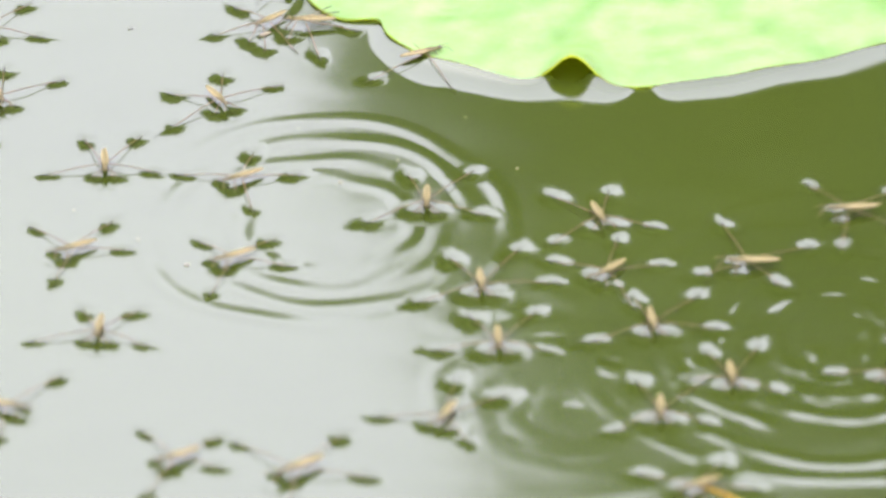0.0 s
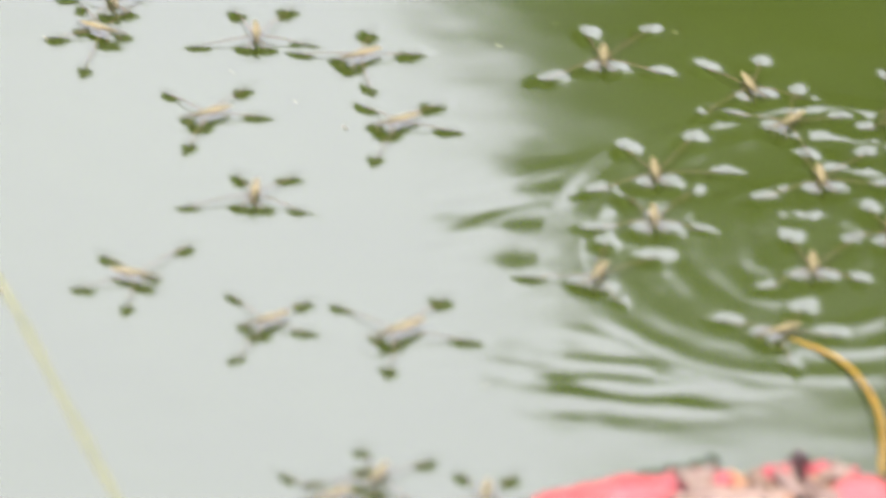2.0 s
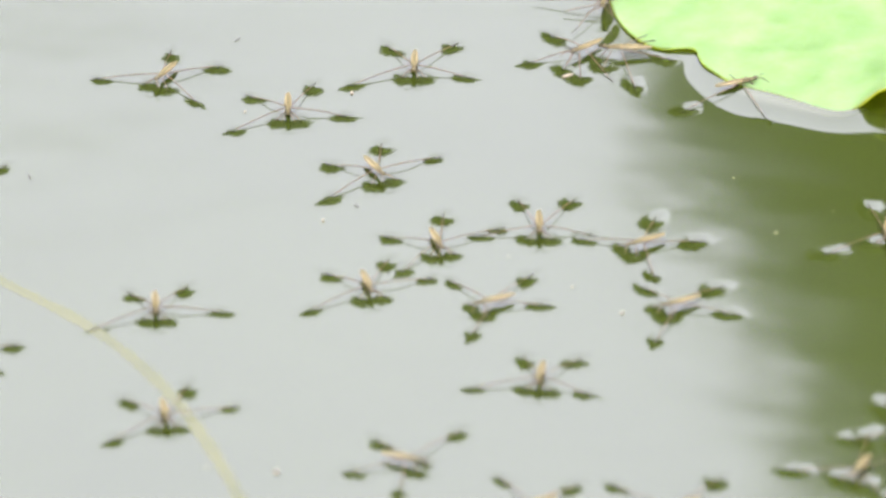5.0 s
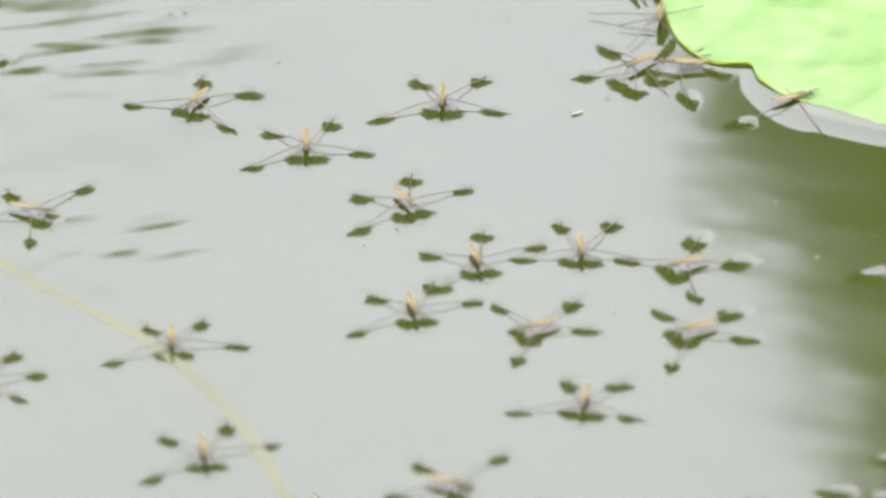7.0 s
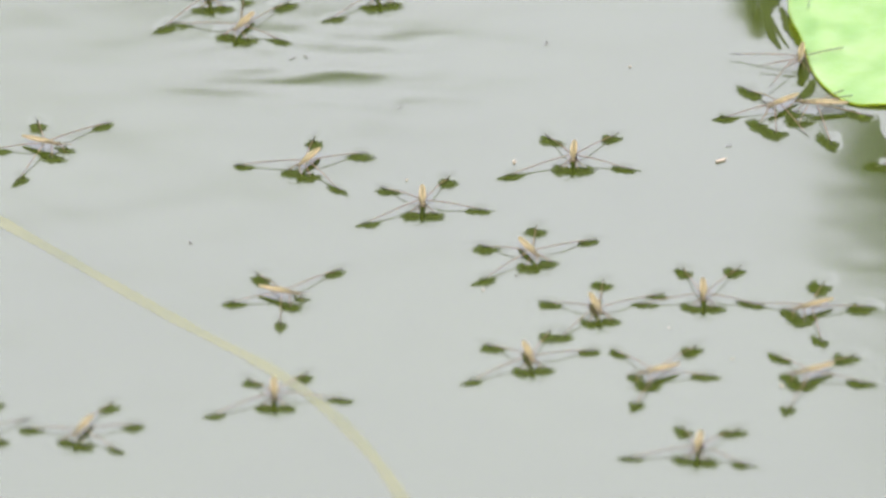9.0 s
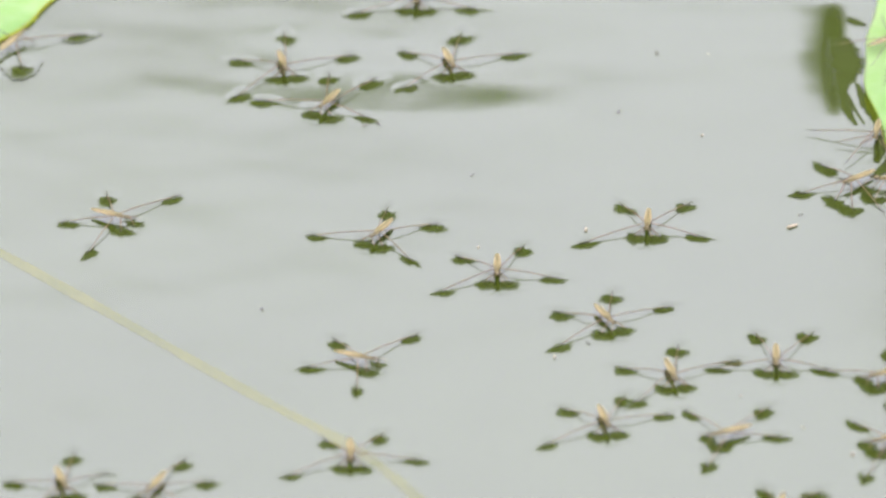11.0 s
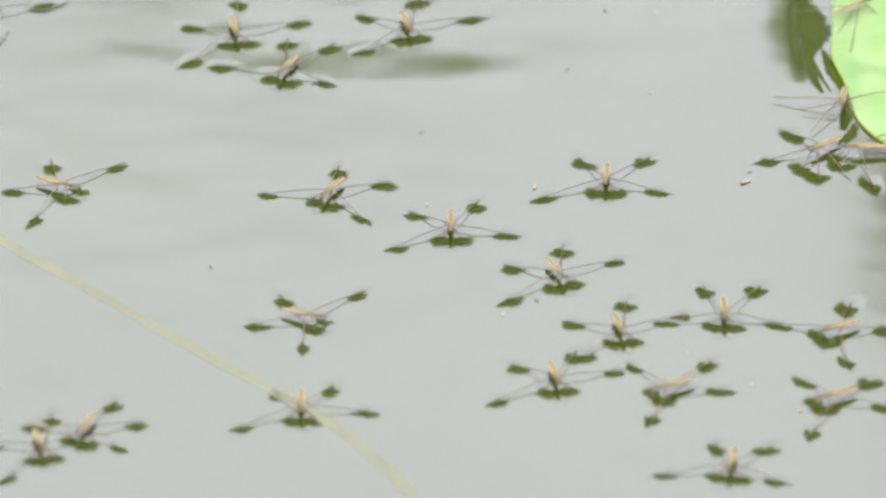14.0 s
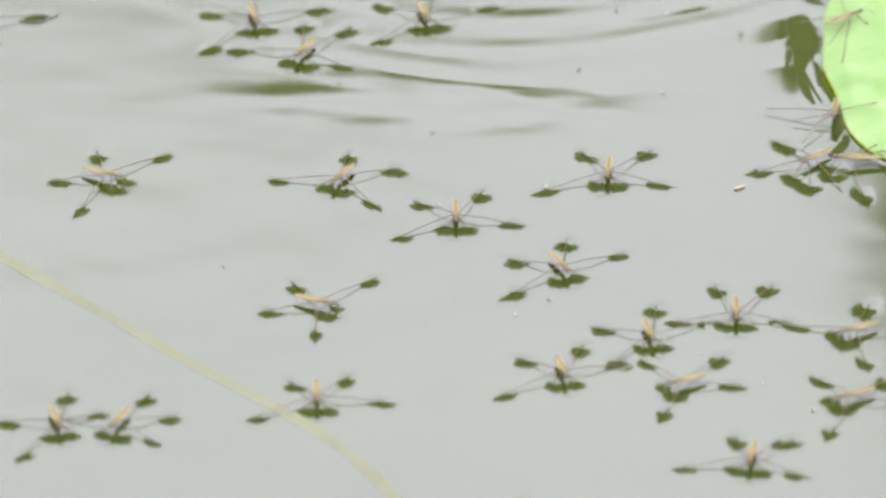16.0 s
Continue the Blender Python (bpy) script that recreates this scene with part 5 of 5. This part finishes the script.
    go("S29", (0, 13.5, 63.9), (0.5, 13.3, 54.4), (1, 20.3, 61.9), (1.5, 24.0, 59.8), (2, 27.9, 58.1), (2.5, 32.0, 57.7), (3, 34.9, 56.0), (3.5, 37.5, 54.9), (4, 39.5, 57.1), (4.2, 40.4, 58.7), (6.5, 36.0, 48.3), (7, 33.5, 47.4), (7.5, 32.6, 46.7), (8, 31.2, 42.2), (8.5, 31.5, 39.5), (9, 31.2, 39.8), (9.5, 31.5, 42.4), (10, 31.3, 44.0), (10.2, 31.2, 43.7), (12.5, 30.4, 42.7), (13, 30.0, 44.9), (13.5, 29.0, 46.1), (14, 29.0, 48.7), (14.5, 29.4, 50.9), (15, 30.1, 53.5), (15.5, 30.6, 55.6), (16, 31.6, 56.8))
    go("S30", (0, -58.3, -19.7), (0.5, -55.1, -19.7), (1, -51.4, -22.2), (1.5, -47.6, -24.5), (2, -43.7, -26.5), (2.5, -33.1, -25.1), (2.7, -33.6, -29.0), (3, -29.6, -30.5), (3.5, -25.7, -40.2), (4, -23.5, -43.0), (4.2, -21.5, -43.4), (6.5, -27.4, -55.6), (7, -30.9, -56.0), (7.5, -33.6, -58.1), (8, -37.1, -61.8), (8.5, -38.5, -63.9), (9, -39.2, -62.5), (9.5, -37.9, -58.4), (10, -37.3, -56.7), (10.2, -37.6, -56.9), (12.5, -40.1, -55.4), (13, -40.7, -52.5), (13.5, -42.2, -51.8), (14, -42.8, -50.0), (14.5, -41.9, -47.8), (15, -40.8, -44.6), (15.5, -39.2, -41.8), (16, -37.3, -41.2))
    go("S31", (0, -57.4, -58.6), (0.5, -54.3, -58.7), (1, -50.5, -61.2), (1.5, -46.7, -63.6), (2, -42.8, -65.5), (2.5, -38.9, -65.9), (3, -35.3, -68.7), (3.5, -32.7, -69.9), (4, -21.4, -89.7), (4.2, -20.3, -89.7), (6.5, -19.5, -101.9), (7, -23.3, -102.6), (7.5, -25.9, -102.4), (8, -18.5, -107.1), (8.5, -20.8, -115.5), (9, -20.0, -124.0), (9.5, -18.5, -127.0), (10, -17.0, -127.0), (10.2, -16.5, -127.0), (12.5, -9.0, -127.0), (13, -6.0, -126.0), (13.5, -4.0, -124.0), (14, -2.0, -119.0), (14.5, 0.0, -110.0), (15, 1.5, -99.0), (15.5, 3.9, -96.5), (16, 5.0, -98.0))
    go("S32", (0, -98.4, 15.2), (0.5, -95.2, 15.1), (1, -91.4, 12.2), (1.5, -87.6, 9.7), (2, -83.8, 7.5), (2.5, -79.8, 7.2), (3, -76.6, 3.8), (3.5, -74.0, 2.4), (4, -72.9, 4.7), (4.2, -71.6, 4.8), (6.5, -72.3, -2.3), (7, -64.8, -0.4), (7.5, -67.0, -3.6), (8, -52.3, -12.5), (8.5, -48.5, -14.5), (9, -38.4, -20.6), (9.5, -37.4, -17.2), (10, -37.0, -15.5), (10.2, -37.2, -15.7), (12.5, -40.0, -17.4), (13, -41.1, -14.5), (13.5, -42.3, -13.8), (14, -43.0, -12.0), (14.5, -42.4, -9.0), (15, -41.2, -5.7), (15.5, -39.9, -2.5), (16, -38.2, -1.4))
    go("S33", (0, -112.1, 80.7), (0.5, -109.0, 80.5), (1, -105.2, 77.4), (1.5, -101.5, 74.6), (2, -97.6, 72.3), (2.5, -93.6, 72.0), (3, -90.6, 68.1), (3.5, -88.0, 66.6), (4, -85.0, 64.8), (4.2, -83.7, 64.8), (6.5, -84.7, 57.1), (7, -87.4, 56.6), (7.5, -89.8, 55.5), (8, -91.9, 51.9), (8.5, -93.8, 45.7), (9, -95.9, 44.8), (9.5, -96.3, 46.3), (10, -95.5, 47.6), (10.2, -95.9, 47.2), (12.5, -99.9, 42.5), (13, -101.3, 43.3), (13.5, -102.1, 43.5), (14, -102.7, 45.1), (14.5, -102.6, 47.9), (15, -94.9, 49.6), (15.5, -92.9, 53.5), (16, -89.9, 54.6))
    go("S34", (0, -95.4, -49.0), (0.5, -92.2, -49.1), (1, -88.4, -51.9), (1.5, -84.6, -54.5), (2, -80.7, -56.6), (2.5, -76.8, -56.9), (3, -73.3, -60.4), (3.5, -70.7, -61.7), (4, -67.5, -63.4), (4.2, -66.3, -63.4), (6.5, -71.5, -71.0), (7, -74.0, -71.8), (7.5, -76.5, -74.8), (8, -80.4, -78.3), (8.5, -82.3, -80.1), (9, -83.4, -78.0), (9.5, -82.6, -73.4), (10, -81.4, -70.8), (10.2, -81.7, -70.9), (12.5, -87.2, -71.2), (13, -87.2, -67.9), (13.5, -87.9, -66.9), (14, -92.8, -59.7), (14.5, -88.4, -61.0), (15, -86.9, -56.7), (15.5, -85.1, -53.3), (16, -83.2, -52.3))
    go("S35", (0, -128.5, -46.9), (0.5, -125.3, -47.1), (1, -121.5, -50.2), (1.5, -117.6, -52.9), (2, -113.7, -55.2), (2.5, -109.9, -55.5), (3, -106.3, -59.5), (3.5, -103.7, -61.0), (4, -100.6, -62.8), (4.2, -99.3, -62.8), (6.5, -99.6, -70.2), (7, -102.2, -70.8), (7.5, -104.4, -71.9), (8, -106.4, -75.2), (8.5, -106.1, -77.4), (9, -106.1, -77.4), (9.5, -105.7, -75.6), (10, -105.8, -74.0), (10.2, -105.8, -73.2), (12.5, -105.7, -65.1), (13, -104.1, -66.9), (13.5, -104.6, -66.6), (14, -103.3, -66.6), (14.5, -103.5, -61.1), (15, -101.8, -56.8), (15.5, -100.2, -53.3), (16, -97.9, -52.3))
    go("S36", (0, -66.8, 128.3), (0.5, -63.6, 128.2), (1, -60.0, 125.3), (1.5, -56.2, 122.7), (2, -52.4, 120.6), (2.5, -48.3, 120.3), (3, -45.5, 117.1), (3.5, -43.0, 115.7), (4, -40.0, 114.1), (4.2, -38.7, 114.2), (6.5, -40.0, 107.1), (7, -42.9, 106.6), (7.5, -45.3, 105.5), (8, -47.5, 102.0), (8.5, -48.1, 99.3), (9, -48.5, 98.4), (9.5, -47.7, 99.3), (10, -46.3, 100.3), (10.2, -46.1, 99.7), (12.5, -46.7, 95.5), (13, -47.2, 96.6), (13.5, -48.2, 96.9), (14, -48.0, 98.5), (14.5, -47.2, 101.7), (15, -45.1, 105.6), (15.5, -44.0, 109.0), (16, -42.0, 111.3))
    go("S37", (0, -75.7, 140.7), (0.5, -72.5, 140.6), (1, -68.8, 137.6), (1.5, -65.1, 134.9), (2, -61.3, 132.7), (2.5, -57.2, 132.5), (3, -54.4, 129.1), (3.5, -51.9, 127.7), (4, -48.9, 126.1), (4.2, -47.6, 126.1), (6.5, -49.0, 118.8), (7, -51.8, 118.3), (7.5, -54.2, 117.2), (8, -56.5, 113.6), (8.5, -56.8, 111.8), (9, -57.1, 112.2), (9.5, -56.9, 114.3), (10, -56.7, 115.8), (10.2, -56.9, 115.6), (12.5, -59.6, 113.3), (13, -60.7, 113.7), (13.5, -61.3, 114.0), (14, -61.3, 115.6), (14.5, -60.5, 118.9), (15, -58.3, 122.8), (15.5, -56.0, 126.2), (16, -54.7, 126.9))
    go("S38", (0, -34.5, 138.8), (0.5, -31.3, 138.8), (1, -27.7, 136.1), (1.5, -24.0, 133.7), (2, -20.2, 131.7), (2.5, -16.0, 131.4), (3, -13.4, 128.7), (3.5, -10.8, 127.5), (4, -7.8, 126.0), (4.2, -6.6, 126.1), (6.5, -8.0, 119.5), (7, -10.8, 119.0), (7.5, -13.3, 118.0), (8, -15.5, 114.5), (8.5, -15.9, 113.1), (9, -16.2, 113.7), (9.5, -15.9, 115.9), (10, -15.7, 117.3), (10.2, -15.9, 117.1), (12.5, -18.7, 115.5), (13, -18.9, 115.8), (13.5, -19.7, 116.6), (14, -19.3, 118.2), (14.5, -18.5, 121.4), (15, -16.6, 124.5), (15.5, -14.2, 127.3), (16, -13.0, 128.3))
    go("S40", (0, 84.0, -167.0), (1, 84.3, -170.2), (1.2, 80.6, -178.0), (1.5, 80.4, -181.5), (1.8, 77.5, -186.0), (2, 75.5, -190.0), (2.5, 78.4, -192.0), (3, 82.4, -192.6), (3.5, 85.0, -193.3), (4, 88.2, -194.1), (4.2, 89.4, -193.9), (6.5, 89.4, -197.9), (7, 86.9, -198.2), (7.5, 84.8, -198.8), (8, 82.8, -201.5), (8.5, 83.4, -201.6), (9, 83.7, -200.5), (9.5, 84.2, -198.3), (10, 84.1, -197.6), (10.2, 83.8, -197.8), (12.5, 82.8, -197.4), (13, 82.5, -194.8), (13.5, 81.3, -194.0), (14, 80.8, -192.3), (14.5, 80.8, -190.8), (15, 81.2, -189.3), (15.5, 82.3, -188.1), (16, 83.9, -186.9))
    go("S43", (0, 70.0, -198.0), (1, 71.5, -195.0), (1.4, 72.7, -190.5), (1.6, 70.5, -191.2), (1.8, 66.0, -192.5), (2, 65.0, -197.5), (2.5, 67.4, -199.0), (3, 71.4, -199.6), (3.5, 74.0, -200.3), (4, 77.2, -201.1), (4.2, 78.4, -200.9), (6.5, 78.4, -204.9), (7, 75.9, -205.2), (7.5, 73.8, -205.8), (8, 71.8, -208.5), (8.5, 72.4, -208.6), (9, 72.7, -207.5), (9.5, 73.2, -205.3), (10, 73.1, -204.6), (10.2, 72.8, -204.8), (12.5, 71.8, -204.4), (13, 71.5, -201.8), (13.5, 70.3, -201.0), (14, 69.8, -199.3), (14.5, 69.8, -197.8), (15, 70.2, -196.3), (15.5, 71.3, -195.1), (16, 72.9, -193.9))
    go("S44", (0, 93.0, -199.0), (1.5, 99.4, -196.8), (1.8, 98.4, -197.5), (2, 99.5, -198.0), (2.5, 99.4, -197.0), (3, 103.4, -197.6), (3.5, 106.0, -198.3), (4, 109.2, -199.1), (4.2, 110.4, -198.9), (6.5, 110.4, -202.9), (7, 107.9, -203.2), (7.5, 105.8, -203.8), (8, 103.8, -206.5), (8.5, 104.4, -206.6), (9, 104.7, -205.5), (9.5, 105.2, -203.3), (10, 105.1, -202.6), (10.2, 104.8, -202.8), (12.5, 103.8, -202.4), (13, 103.5, -199.8), (13.5, 102.3, -199.0), (14, 101.8, -197.3), (14.5, 101.8, -195.8), (15, 102.2, -194.3), (15.5, 103.3, -193.1), (16, 104.9, -191.9))
    go("S41", (0, -42.6, 168.7), (0.5, -39.4, 168.7), (1, -35.8, 166.0), (1.5, -32.1, 163.6), (2, -28.3, 161.6), (2.5, -24.1, 161.3), (3, -21.5, 158.6), (3.5, -18.9, 157.4), (4, -15.9, 155.9), (4.2, -14.7, 156.0), (6.5, -16.1, 149.4), (7, -18.9, 148.9), (7.5, -21.4, 147.9), (8, -23.6, 144.4), (8.5, -24.0, 143.0), (9, -24.3, 143.6), (9.5, -24.0, 145.8), (10, -23.8, 147.2), (10.2, -24.0, 147.0), (12.5, -26.8, 145.4), (13, -27.0, 145.7), (13.5, -27.8, 146.5), (14, -27.4, 148.1), (14.5, -26.6, 151.3), (15, -24.7, 154.4), (15.5, -22.3, 157.2), (16, -21.1, 158.2))
    go("S42", (0, 219.5, -94.7), (0.3, 215.2, -99.8), (0.5, 209.4, -96.4), (0.7, 210.7, -97.4), (1, 213.1, -96.3), (1.5, 217.4, -97.4), (2, 221.3, -98.2), (2.5, 225.1, -98.8), (3, 228.8, -97.5), (3.5, 231.4, -97.9), (4, 234.5, -98.2), (4.2, 235.8, -97.8), (6.5, 235.3, -100.3), (7, 232.6, -100.5), (7.5, 230.4, -101.0), (8, 228.1, -103.6), (8.5, 228.5, -102.6), (9, 228.7, -100.8), (9.5, 229.2, -98.2), (10, 229.1, -97.9), (10.2, 228.9, -98.2), (12.5, 227.5, -96.0), (13, 227.0, -92.3), (13.5, 225.8, -91.6), (14, 225.4, -89.7), (14.5, 225.6, -89.0), (15, 226.3, -88.4), (15.5, 227.8, -88.5), (16, 229.3, -86.7))
    drift = ((0, -20.5, 17.1), (0.5, -17.4, 17.3), (1, -13.7, 15.4), (1.5, -9.9, 13.5), (2, -6.0, 12.0), (2.5, -2.0, 11.5), (3, 1.2, 10.3), (3.5, 3.8, 9.4), (4, 6.9, 8.4), (4.2, 8.1, 8.5), (6.5, 7.3, 3.6), (7, 4.6, 3.2), (7.5, 2.0, 2.4), (8, 0.1, 0.5), (8.5, 0.2, -0.7), (9, 0.0, 0.0), (9.5, 0.6, 2.7), (10, 0.7, 3.6), (10.2, 0.3, 3.2), (12.5, -1.7, 4.2), (13, -2.7, 5.9), (13.5, -4.3, 6.3), (14, -5.2, 7.9), (14.5, -4.7, 9.5), (15, -3.7, 11.1), (15.5, -1.6, 12.4), (16, -0.3, 12.9))
    flake, _, _, turn = BITS[0]
    walk(flake, [(t, pose(x / 1000, y / 1000, 0.0001, 0, 0, turn)) for t, x, y in (
        (0, 80.0, 58.0), (4.2, 79.0, 57.0), (6.5, 67.6, 39.5), (7, 65.4, 41.6), (7.5, 65.3, 41.5), (8, 65.9, 38.4), (9, 66.3, 38.5), (10.2, 66.0, 41.0), (14.5, 62.1, 49.0), (16, 62.9, 50.7))])
    for ob, x, y, turn in BITS[1:]:
        walk(ob, [(t, pose((x + dx) / 1000, (y + dy) / 1000, 0.0001, 0, 0, turn)) for t, dx, dy in drift])
    for root, x, y, t0, t1 in RIPPLES:
        low, high = pose(x / 1000, y / 1000, -0.00005), pose(x / 1000, y / 1000, 0.000004)
        rows = [(0, low if t0 > 0 else high)]
        if t0 > 0.1:
            rows.append((t0 - 0.08, low))
        if t0 > 0:
            rows.append((t0, high))
        rows.append((t1, high))
        if t1 < 15.9:
            rows += [(t1 + 0.08, low), (16, low)]
        elif t1 < 16:
            rows.append((16, high))
        walk(root, rows)


motions()
